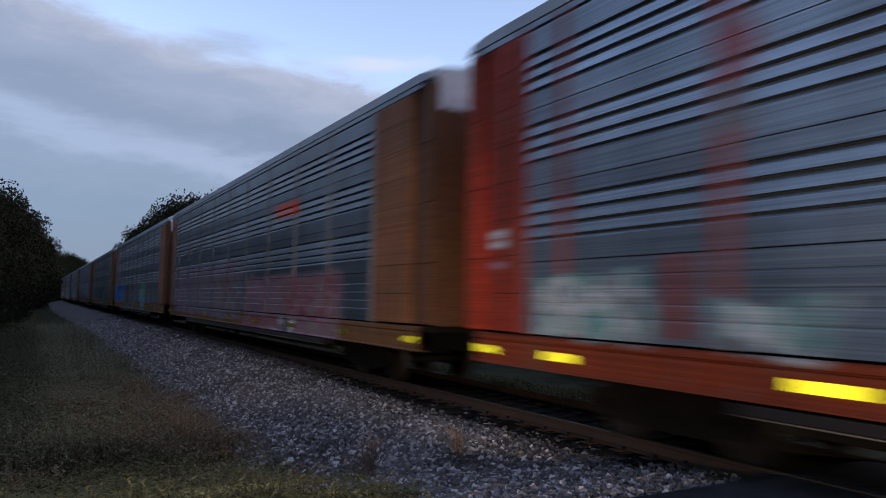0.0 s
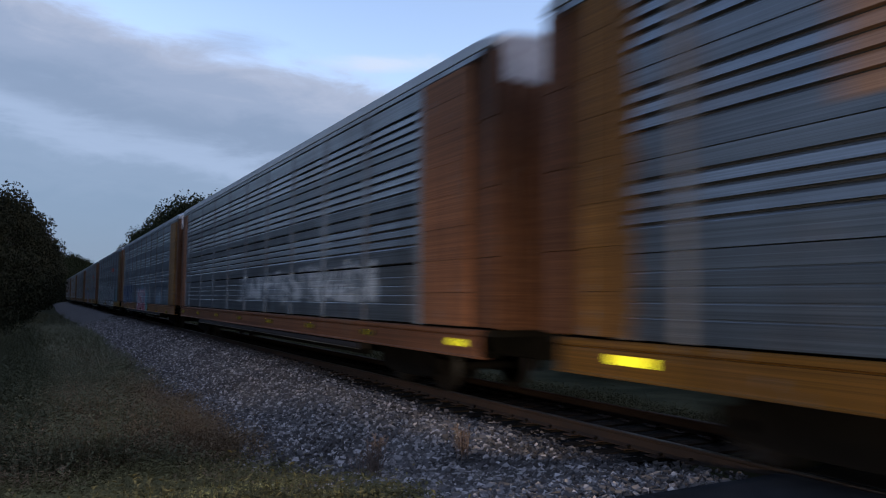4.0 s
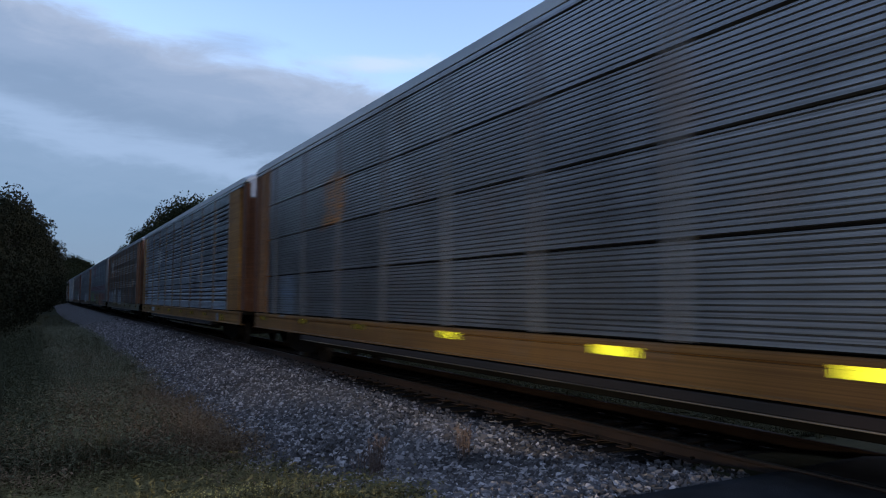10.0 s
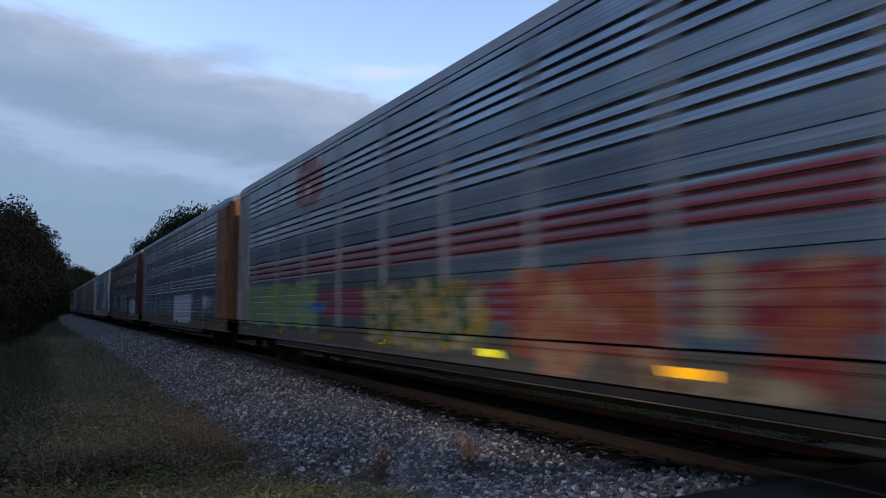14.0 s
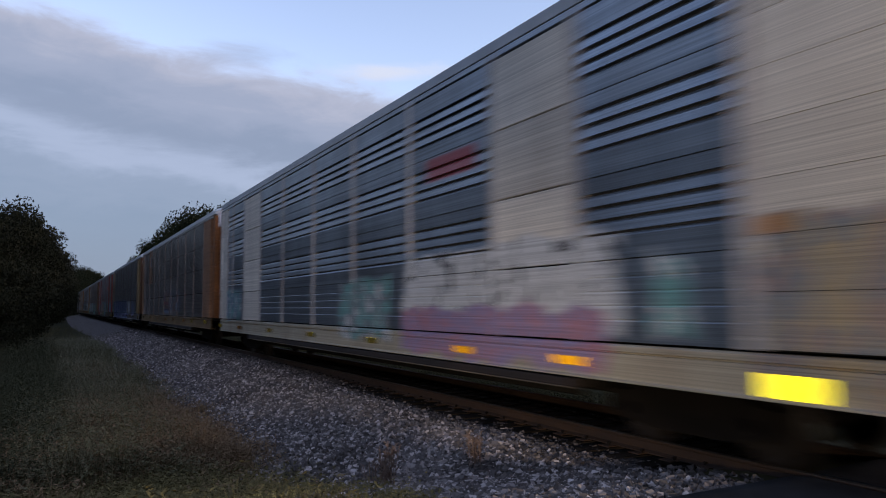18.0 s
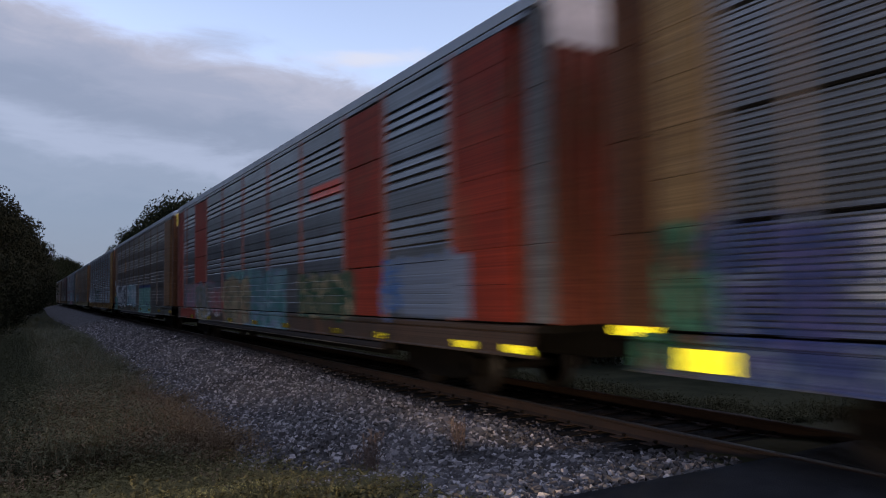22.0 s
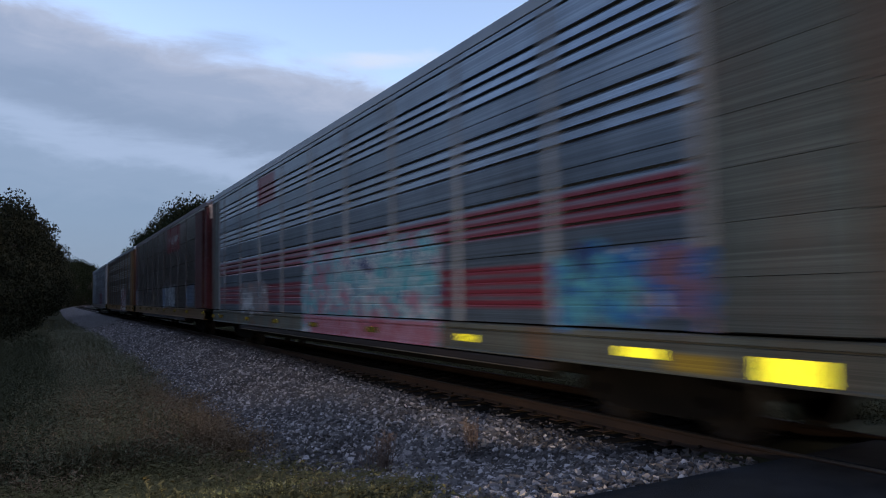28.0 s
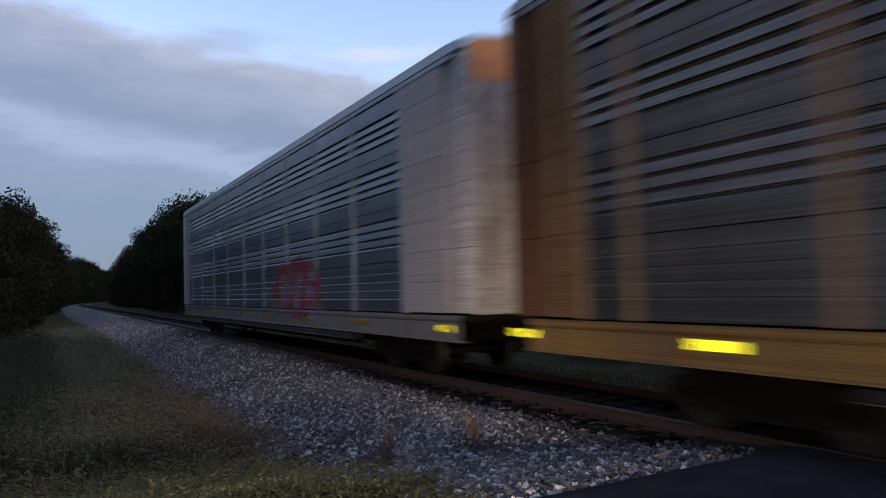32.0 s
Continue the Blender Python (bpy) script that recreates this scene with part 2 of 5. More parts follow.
PAINTS = dict(
    teal=(0.144, 0.302, 0.288), white=(0.504, 0.504, 0.504), grey=(0.158, 0.173, 0.187), red=(0.288, 0.040, 0.022), pinkred=(0.302, 0.065, 0.079),
    pink=(0.360, 0.173, 0.216), dpink=(0.187, 0.101, 0.130), redor=(0.620, 0.070, 0.030), blue=(0.022, 0.115, 0.331), lblue=(0.259, 0.346, 0.432),
    dgreen=(0.011, 0.065, 0.036), pinkbr=(0.274, 0.180, 0.158), lime=(0.173, 0.331, 0.086), sky=(0.043, 0.245, 0.418), cream=(0.324, 0.248, 0.148),
    yellow=(0.396, 0.245, 0.029), tan=(0.331, 0.180, 0.108), purple=(0.180, 0.108, 0.259), navy=(0.030, 0.050, 0.140), black=(0.020, 0.020, 0.025),
    green=(0.072, 0.216, 0.115), lilac=(0.245, 0.202, 0.331), orange=(0.374, 0.158, 0.036), mint=(0.144, 0.302, 0.245), dred=(0.180, 0.022, 0.034),
    maroon=(0.190, 0.035, 0.040), brown=(0.158, 0.072, 0.036), indigo=(0.094, 0.086, 0.216), slate=(0.158, 0.194, 0.259), olive=(0.101, 0.108, 0.065),
    moss=(0.194, 0.252, 0.094), dteal=(0.043, 0.158, 0.158), cyan=(0.101, 0.331, 0.374), crimson=(0.216, 0.036, 0.043), rustred=(0.259, 0.079, 0.036))


def spray_group():
    """One patch of sprayed or rolled paint on a car's side, in the car's own y and z."""
    g = bpy.data.node_groups.new("sprayed_patch", "ShaderNodeTree")
    T = Nodes(g)
    for nm, kind in (("Color", "Color"), ("Vector", "Vector"), ("Center", "Vector"), ("Half", "Vector"), ("One", "Color"), ("Two", "Color"),
                     ("Three", "Color"), ("Mask", "Float"), ("Round", "Float"), ("Wobble", "Float"), ("Seed", "Float")):
        g.interface.new_socket(nm, in_out="INPUT", socket_type="NodeSocket" + kind)
    g.interface.new_socket("Color", in_out="OUTPUT", socket_type="NodeSocketColor")
    g.interface.new_socket("Mask", in_out="OUTPUT", socket_type="NodeSocketFloat")
    i, o = T.add("NodeGroupInput"), T.add("NodeGroupOutput")
    I = {s.name: s for s in i.outputs}
    cs = T.add("ShaderNodeCombineXYZ")
    T.put(cs, 0, I["Seed"]), T.put(cs, 1, I["Seed"]), T.put(cs, 2, I["Seed"])
    seeded = T.vmath("ADD", I["Vector"], cs.outputs[0])
    _, wob = T.noise(seeded, 1.5, 3, 0.6)
    wb = T.add("ShaderNodeCombineXYZ")
    for k in range(3):
        T.put(wb, k, I["Wobble"])
    shift = T.vmath("MULTIPLY", T.vmath("SUBTRACT", wob, (0.5, 0.5, 0.5)), wb.outputs[0])
    at = T.vmath("SUBTRACT", T.vmath("ADD", I["Vector"], shift), I["Center"])
    d = T.vmath("SUBTRACT", T.add("ShaderNodeVectorMath", operation="ABSOLUTE").outputs[0], I["Half"])
    ab = [n for n in g.nodes if n.type == "VECT_MATH" and n.operation == "ABSOLUTE"][0]
    g.links.new(at, ab.inputs[0])
    sp = T.add("ShaderNodeSeparateXYZ")
    g.links.new(d, sp.inputs[0])
    ln = T.add("ShaderNodeVectorMath", operation="LENGTH")
    T.put(ln, 0, T.vmath("MULTIPLY", T.vmath("DIVIDE", at, I["Half"]), (0, 1, 1)))
    oval = T.math("SUBTRACT", T.math("MULTIPLY", ln.outputs["Value"], 0.6), 0.6)
    edge = T.math("MULTIPLY_ADD", I["Round"], T.math("SUBTRACT", oval, T.math("MAXIMUM", sp.outputs[1], sp.outputs[2])), T.math("MAXIMUM", sp.outputs[1], sp.outputs[2]))
    inside = T.range(edge, 0.05, -0.03)
    sx = T.add("ShaderNodeSeparateXYZ")
    g.links.new(I["Vector"], sx.inputs[0])
    near = T.math("LESS_THAN", sx.outputs[0], -1.1)
    # letters: upright swirls of three paints
    lv = T.vmath("MULTIPLY", seeded, (1.0, 1.35, 0.85))
    f, _ = T.noise(lv, 1.6, 3, 0.55, 1.5)
    c = T.mix(T.range(f, 0.47, 0.50), I["One"], I["Two"])
    c = T.mix(T.range(f, 0.565, 0.59), c, I["Three"])
    fade, _ = T.noise(seeded, 7.0, 4, 0.7)
    keep = T.math("MULTIPLY", T.math("MULTIPLY", inside, near), T.range(fade, 0.2, 0.42, 0.70, 0.97))
    res = T.mix(keep, I["Color"], c)
    T.put(o, 0, res), T.put(o, 1, T.math("MAXIMUM", I["Mask"], keep))
    return g


SPRAY = spray_group()


def car_paint(name, base, patches, seed, rough=0.55, rust=0.25, streak=0.25, vary=0.10, metal=0.0, flaked=0.0):
    """The painted or galvanised steel of one car, with its rust, streaks and sprayed patches."""
    m, T, b = material(name)
    co = object_coords(T)
    cs = T.vmath("ADD", co, (seed * 3.7, seed * 1.3, seed * 2.1))
    s1, _ = T.noise(T.scaled(cs, (1, 3.0, 0.25)), 1.5, 5, 0.6)
    s2, _ = T.noise(cs, 0.35, 3, 0.5)
    dark = tuple(c * (1 - streak) for c in base)
    light = tuple(min(1, c * (1 + streak)) for c in base)
    s3, _ = T.noise(T.scaled(cs, (1, 0.12, 7.0)), 1.6, 6, 0.75)
    f = T.math("ADD", T.math("MULTIPLY", s1, 0.34), T.math("ADD", T.math("MULTIPLY", s2, 0.33), T.math("MULTIPLY", s3, 0.33)))
    col = T.mix(T.range(f, 0.38, 0.62), rgba(dark), rgba(light))
    info = T.add("ShaderNodeObjectInfo")
    k = T.math("MULTIPLY_ADD", info.outputs["Random"], 2 * vary, 1 - vary)
    cc = T.add("ShaderNodeCombineColor")
    for i in range(3):
        T.put(cc, i, k)
    col = T.mix(1.0, col, cc.outputs[0], "MULTIPLY")
    r1, _ = T.noise(T.scaled(cs, (1, 1, 0.6)), 1.1, 6, 0.68)
    rusty = T.math("MULTIPLY", T.range(r1, 0.54, 0.68), rust)
    col = T.mix(rusty, col, rgba((0.15, 0.075, 0.04)))
    if flaked:
        # paint flaked off to the steel, and runs of rust below
        r2, _ = T.noise(T.scaled(cs, (1, 1.6, 0.9)), 2.6, 7, 0.72)
        col = T.mix(T.math("MULTIPLY", T.range(r2, 0.60, 0.67), flaked), col, rgba((0.17, 0.165, 0.16)))
        r3, _ = T.noise(T.scaled(cs, (1, 7.0, 0.35)), 1.2, 5, 0.6)
        col = T.mix(T.math("MULTIPLY", T.range(r3, 0.50, 0.66), 0.55), col, rgba((0.105, 0.045, 0.02)))
    bare = rusty
    for n, (y0, y1, z0, z1, style, three) in enumerate(patches):
        g = T.add("ShaderNodeGroup", node_tree=SPRAY)
        a, c, d = [rgba(PAINTS[p]) for p in three.split(",")] if isinstance(three, str) else [rgba(p) for p in three]
        T.put(g, "Color", col), T.put(g, "Vector", co)
        g.inputs["Center"].default_value = (0, (y0 + y1) / 2, (z0 + z1) / 2)
        g.inputs["Half"].default_value = (9, max(abs(y1 - y0) / 2, 0.12), (z1 - z0) / 2)
        g.inputs["One"].default_value, g.inputs["Two"].default_value, g.inputs["Three"].default_value = a, c, d
        g.inputs["Wobble"].default_value = {"L": 0.75, "O": 0.95, "F": 0.03}[style]
        g.inputs["Round"].default_value = 1.0 if style == "O" else 0.0
        g.inputs["Seed"].default_value = seed * 2.3 + n * 5.1
        T.put(g, "Mask", bare)
        col, bare = g.outputs[0], g.outputs[1]
    # fine level streaks of dirt and scuffs
    s4, _ = T.noise(T.scaled(cs, (1, 0.05, 24.0)), 1.7, 5, 0.75)
    streaks = T.range(s4, 0.30, 0.70, 0.76, 1.24)
    sc = T.add("ShaderNodeCombineColor")
    for i in range(3):
        T.put(sc, i, streaks)
    col = T.mix(1.0, col, sc.outputs[0], "MULTIPLY")
    T.put(b, "Base Color", col)
    b.inputs["Roughness"].default_value = rough
    if metal:
        # paint and rust are no bare metal
        T.put(b, "Metallic", T.math("MULTIPLY", T.math("SUBTRACT", 1.0, bare), metal))
    b.inputs["Specular IOR Level"].default_value = 0.25
    g1, _ = T.noise(cs, 9.0, 4, 0.6)
    bp = T.add("ShaderNodeBump")
    bp.inputs["Strength"].default_value, bp.inputs["Distance"].default_value = 0.15, 0.01
    T.put(bp, "Height", g1)
    T.put(b, "Normal", bp.outputs[0])
    return m


ROOF_GREY = surface("galvanised_roof", (0.30, 0.32, 0.34), (0.42, 0.44, 0.46), 0.6, 0.5, 0.1, 6, stretch=(1, 2, 0.3))
ROOF_LIGHT = surface("light_roof", (0.46, 0.47, 0.47), (0.58, 0.58, 0.58), 0.6, 0.5, 0.1, 6, stretch=(1, 2, 0.3))
ROOF_DARK = surface("dark_roof", (0.10, 0.08, 0.08), (0.15, 0.12, 0.12), 0.6, 0.6, 0.1, 6)
# Underframe, truck and wheel steels hold the shade beneath the wagons in their colour.
SHADED_STEEL = surface("shaded_steel", (0.009, 0.008, 0.007), (0.019, 0.017, 0.014), 3.0, 0.85, 0.2, 20)
# Near-black sheet behind the gaps stands in for the unlit inside.
BACKING = surface("dark_backing", (0.008, 0.008, 0.009), (0.012, 0.012, 0.013), 2.0, 0.9)
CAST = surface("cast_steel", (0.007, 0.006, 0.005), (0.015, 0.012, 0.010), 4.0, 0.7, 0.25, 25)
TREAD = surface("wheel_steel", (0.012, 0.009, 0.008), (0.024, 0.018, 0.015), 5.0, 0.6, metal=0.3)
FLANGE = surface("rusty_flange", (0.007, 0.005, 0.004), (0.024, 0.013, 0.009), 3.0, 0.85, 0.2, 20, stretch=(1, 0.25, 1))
RUST = surface("rail_rust", (0.021, 0.011, 0.007), (0.047, 0.022, 0.011), 5.0, 0.8, 0.3, 40, stretch=(1, 0.25, 1))
# Same rust as the near rail, darkened for the shade under the train.
SHADED_RAIL = surface("shaded_rail", (0.016, 0.010, 0.008), (0.030, 0.018, 0.013), 5.0, 0.85, 0.3, 40, stretch=(1, 0.25, 1))
HEAD = surface("worn_rail_head", (0.06, 0.052, 0.048), (0.11, 0.095, 0.085), 4.0, 0.5, metal=0.5, stretch=(1, 0.1, 1))
# Pale tone stands in for the light this thin edge catches.
LIT_EDGE = surface("lit_edge", (0.03, 0.022, 0.014), (0.24, 0.18, 0.115), 2.0, 0.7, stretch=(1, 0.3, 1))
# Creosote-dark, and taken darker for the shade between the rails.
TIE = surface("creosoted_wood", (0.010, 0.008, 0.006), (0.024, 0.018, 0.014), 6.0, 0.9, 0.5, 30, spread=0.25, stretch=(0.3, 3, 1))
ASPHALT = surface("asphalt", (0.024, 0.024, 0.026), (0.042, 0.041, 0.043), 2.0, 0.9, 0.6, 90)
BARK = surface("bark", (0.035, 0.028, 0.022), (0.075, 0.06, 0.045), 3.0, 0.9, 0.6, 12, stretch=(2, 2, 0.4))
VERGE = surface("grassy_verge", (0.009, 0.010, 0.006), (0.022, 0.022, 0.013), 1.6, 0.95, 0.8, 14)
SOIL = surface("weedy_ground", (0.022, 0.024, 0.012), (0.054, 0.049, 0.025), 0.9, 0.95, 0.8, 6)


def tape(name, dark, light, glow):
    """Reflective tape; its return of the headlamps' light is put in as emission."""
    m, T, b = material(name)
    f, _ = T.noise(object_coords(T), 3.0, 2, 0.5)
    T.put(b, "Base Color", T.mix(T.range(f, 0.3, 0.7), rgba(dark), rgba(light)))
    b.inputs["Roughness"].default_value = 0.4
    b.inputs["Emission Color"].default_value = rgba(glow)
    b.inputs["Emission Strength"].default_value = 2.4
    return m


TAPE = tape("glowing_tape", (0.62, 0.42, 0.01), (0.75, 0.58, 0.02), (1.0, 0.86, 0.03))
TAPE_AMBER = tape("glowing_amber_tape", (0.60, 0.24, 0.01), (0.70, 0.32, 0.01), (0.75, 0.32, 0.004))
# Near black, so the added ridges hide the strip's glow from far off.
TAPE_RIDGE = surface("dark_ridge", (0.006, 0.004, 0.002), (0.011, 0.007, 0.003), 6.0, 0.8)


def stone_material(name, dark, light, scale):
    m, T, b = material(name)
    co = object_coords(T)
    v = T.add("ShaderNodeTexVoronoi")
    T.put(v, "Vector", co)
    v.inputs["Scale"].default_value = scale
    sep = T.add("ShaderNodeSeparateColor")
    T.put(sep, 0, v.outputs["Color"])
    n, _ = T.noise(co, 0.4, 3, 0.5)
    f = T.math("ADD", T.math("MULTIPLY", sep.outputs[0], 0.8), T.math("MULTIPLY", n, 0.3))
    col = T.mix(f, rgba(dark), rgba(light))
    T.put(b, "Base Color", col)
    b.inputs["Roughness"].default_value = 0.85
    bp = T.add("ShaderNodeBump")
    bp.inputs["Strength"].default_value, bp.inputs["Distance"].default_value = 1.0, 0.035
    T.put(bp, "Height", T.math("SUBTRACT", 1.0, v.outputs["Distance"]))
    T.put(b, "Normal", bp.outputs[0])
    return m


# Near bed darkened for the shade between loose stones; far bed keeps their average.
BALLAST = stone_material("shaded_ballast_bed", (0.011, 0.009, 0.0085), (0.106, 0.090, 0.083), 17.0)
# A darker ballast tone for the shoulder beyond the track.
DARK_BALLAST = stone_material("dark_ballast", (0.010, 0.009, 0.008), (0.075, 0.066, 0.058), 15.0)
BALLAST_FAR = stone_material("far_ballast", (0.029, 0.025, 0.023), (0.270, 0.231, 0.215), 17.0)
# Oil, and the train's shade between the rails, both put into the tone.
OILY_SHADED = stone_material("oily_ballast", (0.007, 0.006, 0.006), (0.022, 0.020, 0.018), 15.0)


def dull(mat):
    """Without any sheen, so the sky's grazing reflection stays out."""
    mat.node_tree.nodes["Principled BSDF"].inputs["Specular IOR Level"].default_value = 0.05
    return mat


for rough_one in (ASPHALT, DARK_BALLAST, VERGE, SOIL, SHADED_STEEL, TIE, OILY_SHADED, BALLAST, BALLAST_FAR, SHADED_RAIL, CAST, BACKING):
    dull(rough_one)


def island_material(name, dark, light, rough=0.8, uneven=1.0):
    """Loose pieces in one mesh, each with its own tone."""
    m, T, b = material(name)
    g = T.add("ShaderNodeNewGeometry")
    n, _ = T.noise(object_coords(T), 0.5, 3, 0.5)
    own = T.math("POWER", g.outputs["Random Per Island"], uneven)
    f = T.math("ADD", T.math("MULTIPLY", own, 0.75), T.math("MULTIPLY", n, 0.3))
    T.put(b, "Base Color", T.mix(f, rgba(dark), rgba(light)))
    b.inputs["Roughness"].default_value = rough
    return dull(m)


STONES = island_material("crushed_stone", (0.020, 0.017, 0.016), (0.64, 0.542, 0.502), 0.8, 3.8)
STONES_BLACK = island_material("dark_stone", (0.016, 0.013, 0.012), (0.28, 0.235, 0.22), 0.8, 3.2)
LEAF = island_material("leaves", (0.014, 0.017, 0.009), (0.033, 0.037, 0.018), 0.9)
LEAF_DARK = island_material("dark_leaves", (0.015, 0.016, 0.009), (0.034, 0.033, 0.018), 0.9)
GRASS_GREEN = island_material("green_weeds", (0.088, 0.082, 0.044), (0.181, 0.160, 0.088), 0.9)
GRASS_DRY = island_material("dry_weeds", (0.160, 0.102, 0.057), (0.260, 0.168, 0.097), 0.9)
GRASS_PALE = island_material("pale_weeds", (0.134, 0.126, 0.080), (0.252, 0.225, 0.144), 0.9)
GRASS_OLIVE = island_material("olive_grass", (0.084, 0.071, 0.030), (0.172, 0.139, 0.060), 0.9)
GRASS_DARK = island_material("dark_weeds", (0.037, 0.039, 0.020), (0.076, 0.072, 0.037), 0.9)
# Brighter than any grass: the headlamps' pool of light is put into its colour.
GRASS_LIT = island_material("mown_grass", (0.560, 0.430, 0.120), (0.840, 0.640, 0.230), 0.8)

# ---- ground, road, track ----
def ground_height(x, y):
    """The field lies below the track; the road's bank rises to it at the crossing."""
    base = -0.86 + 0.10 * noise.noise((x * 0.15, y * 0.15, 3.0)) + 0.35 * noise.noise((x * 0.012, y * 0.012, 7.0))
    d = max(0.0, abs(y - 0.3) - 4.6)
    k = max(0.0, 1.0 - d / 6.2)
    k = k * k * (3 - 2 * k)
    return base * (1 - k) + (-0.10) * k


def build_ground():
    def line(spans):
        out = []
        for a, b, n in spans:
            out += [a + (b - a) * i / n for i in range(n)]
        return out + [spans[-1][1]]
    xs = line([(-2600, -400, 8), (-400, -60, 14), (-60, -8, 20), (-8, 4, 24), (4, 12, 6), (12, 60, 16), (60, 400, 14), (400, 2600, 8)])
    ys = line([(-2600, -700, 6), (-700, -40, 26), (-40, -8, 12), (-8, 24, 64), (24, 80, 28), (80, 700, 30), (700, 2600, 8)])
    V = [(x, y, ground_height(x, y) if not 3.4 < x < 11.2 or abs(y) < 9 else min(ground_height(x, y), -0.95)) for y in ys for x in xs]
    n = len(xs)
    F = [(j * n + i, j * n + i + 1, (j + 1) * n + i + 1, (j + 1) * n + i) for j in range(len(ys) - 1) for i in range(n - 1)]
    tagged(new("ground", mesh("ground", V, F, SOIL, True)), "dark weedy field beside the railway", "ground", kind="structure")


def lift(o, s):
    """Away from the crossing the stones are heaped over the ends of the ties."""
    if not -2.3 < o < -0.88:
        return 0.0
    k = min(1.0, max(0.0, (s - 13.0) / 11.0))
    return 0.10 * k * k * (3 - 2 * k) * min(1.0, (o + 2.3) / 0.6)


def sweep(name, outline, mat, ss, smooth=False, uneven=0.0, heaped=False):
    """An outline of (offset, height) drawn along the track."""
    n = len(outline)
    V = []
    for s in ss:
        for o, z in outline:
            x, y = track_point(s, o)
            z += lift(o, s) if heaped else 0
            V.append((x, y, z + (uneven * noise.noise((x * 0.9, y * 0.9, z)) if uneven else 0)))
    F = []
    for k in range(len(ss) - 1):
        for i in range(n - 1):
            F.append((k * n + i, k * n + i + 1, (k + 1) * n + i + 1, (k + 1) * n + i))
    return mesh(name, V, F, mat, smooth)


FAR = [BEND + 10 * i for i in range(50)]
WAY = [-760, -300, -60, 0, 60, 120] + FAR
FINE = [-760, -300, -60, -20] + [-6 + 0.5 * i for i in range(0, 100)] + [46, 60, 90, 130, 170] + FAR

build_ground()
bed = [(-4.75, -1.0), (-4.3, -0.80), (-3.4, -0.60), (-2.5, -0.38), (-1.8, -0.24), (-1.3, -0.22), (-0.98, -0.225), (-0.86, -0.235), (0, -0.24), (1.3, -0.22), (1.75, -0.24), (1.8, -0.30)]
NEAR_WAY, FAR_WAY = [s for s in FINE if s < 60], [s for s in FINE if s >= 46]
tagged(new("ballast", sweep("ballast", bed, BALLAST, NEAR_WAY + [60], True, 0.05, True)), "grey crushed stone bed under the railway track", "ballast", kind="structure")
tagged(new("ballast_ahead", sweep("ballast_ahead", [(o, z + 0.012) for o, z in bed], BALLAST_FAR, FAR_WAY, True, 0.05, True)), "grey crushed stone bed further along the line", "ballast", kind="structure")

shoulder = [(1.72, -0.232), (2.0, -0.25), (2.5, -0.34), (3.0, -0.42)]
tagged(new("far_shoulder", sweep("far_shoulder", shoulder, DARK_BALLAST, FINE, True, 0.06)), "grey crushed stone shoulder beyond the track", "ballast", kind="structure")
verge = [(2.95, -0.415), (3.2, -0.44), (3.8, -0.62), (4.4, -0.80), (4.9, -1.10)]
tagged(new("far_verge", sweep("far_verge", verge, VERGE, FINE, True, 0.06)), "dark overgrown shoulder beyond the track", "verge", kind="structure")

shaded_strip = [(-1.50, -0.228), (-1.28, -0.200), (0, -0.212), (1.28, -0.200), (1.48, -0.236)]
tagged(new("oily_ballast", sweep("oily_ballast", shaded_strip, OILY_SHADED, [4.9, 20, 60, 120] + FAR, True, 0.0)), "oily stones between the rails, darkened for the train's shade", "ballast", kind="structure")
tagged(new("oily_ballast_behind", sweep("oily_ballast", shaded_strip, OILY_SHADED, [-760, -300, -60, -4.6], True, 0.0)), "oily stones between the rails, darkened for the train's shade", "ballast", kind="structure")

# the road crosses at right angles, flush with the rails
def road_strip(x0, x1, name):
    xs = [x0 + (x1 - x0) * i / 12 for i in range(13)]
    if x1 - x0 > 3:
        xs = sorted(xs[:1] + [x for x in (-50, -35, -20, -8, 0, 5.2, 5.8, 8.8, 9.4, 16, 30, 45) if x0 + 0.1 < x < x1 - 0.1] + xs[-1:])
    V, F = [], []
    for i, x in enumerate(xs):
        w = 0.10 * noise.noise((x * 0.7, 0, 0))
        near = min(1.0, max(0.0, (x - 5.2) / 1.2)) * min(1.0, max(0.0, (9.4 - x) / 1.2))
        z = -0.035 + 0.031 * near
        V += [(x, -4.5 + w, -0.45), (x, -4.3 + w, z - 0.03), (x, -4.1 + w, z), (x, 4.75 + w, z), (x, 4.95 + w, z - 0.03), (x, 5.2 + w, -0.45)]
    n = len(xs) - 1
    for i in range(n):
        for k in range(5):
            F.append((i * 6 + k, i * 6 + 6 + k, i * 6 + 7 + k, i * 6 + k + 1))
    F += [tuple(range(6)), tuple(6 * n + k for k in range(5, -1, -1))]
    return mesh(name, V, F, ASPHALT)


road = tagged(new("road", road_strip(-60.0, 6.42, "road")), "dark grey asphalt road at the level crossing", "road", kind="structure")
tagged(new("road_between_rails", road_strip(6.66, 7.94, "road_between_rails")), "dark asphalt between the rails of the crossing", "road", kind="structure")
tagged(new("road_beyond", road_strip(8.18, 60.0, "road_beyond")), "dark asphalt road beyond the track", "road", kind="structure")


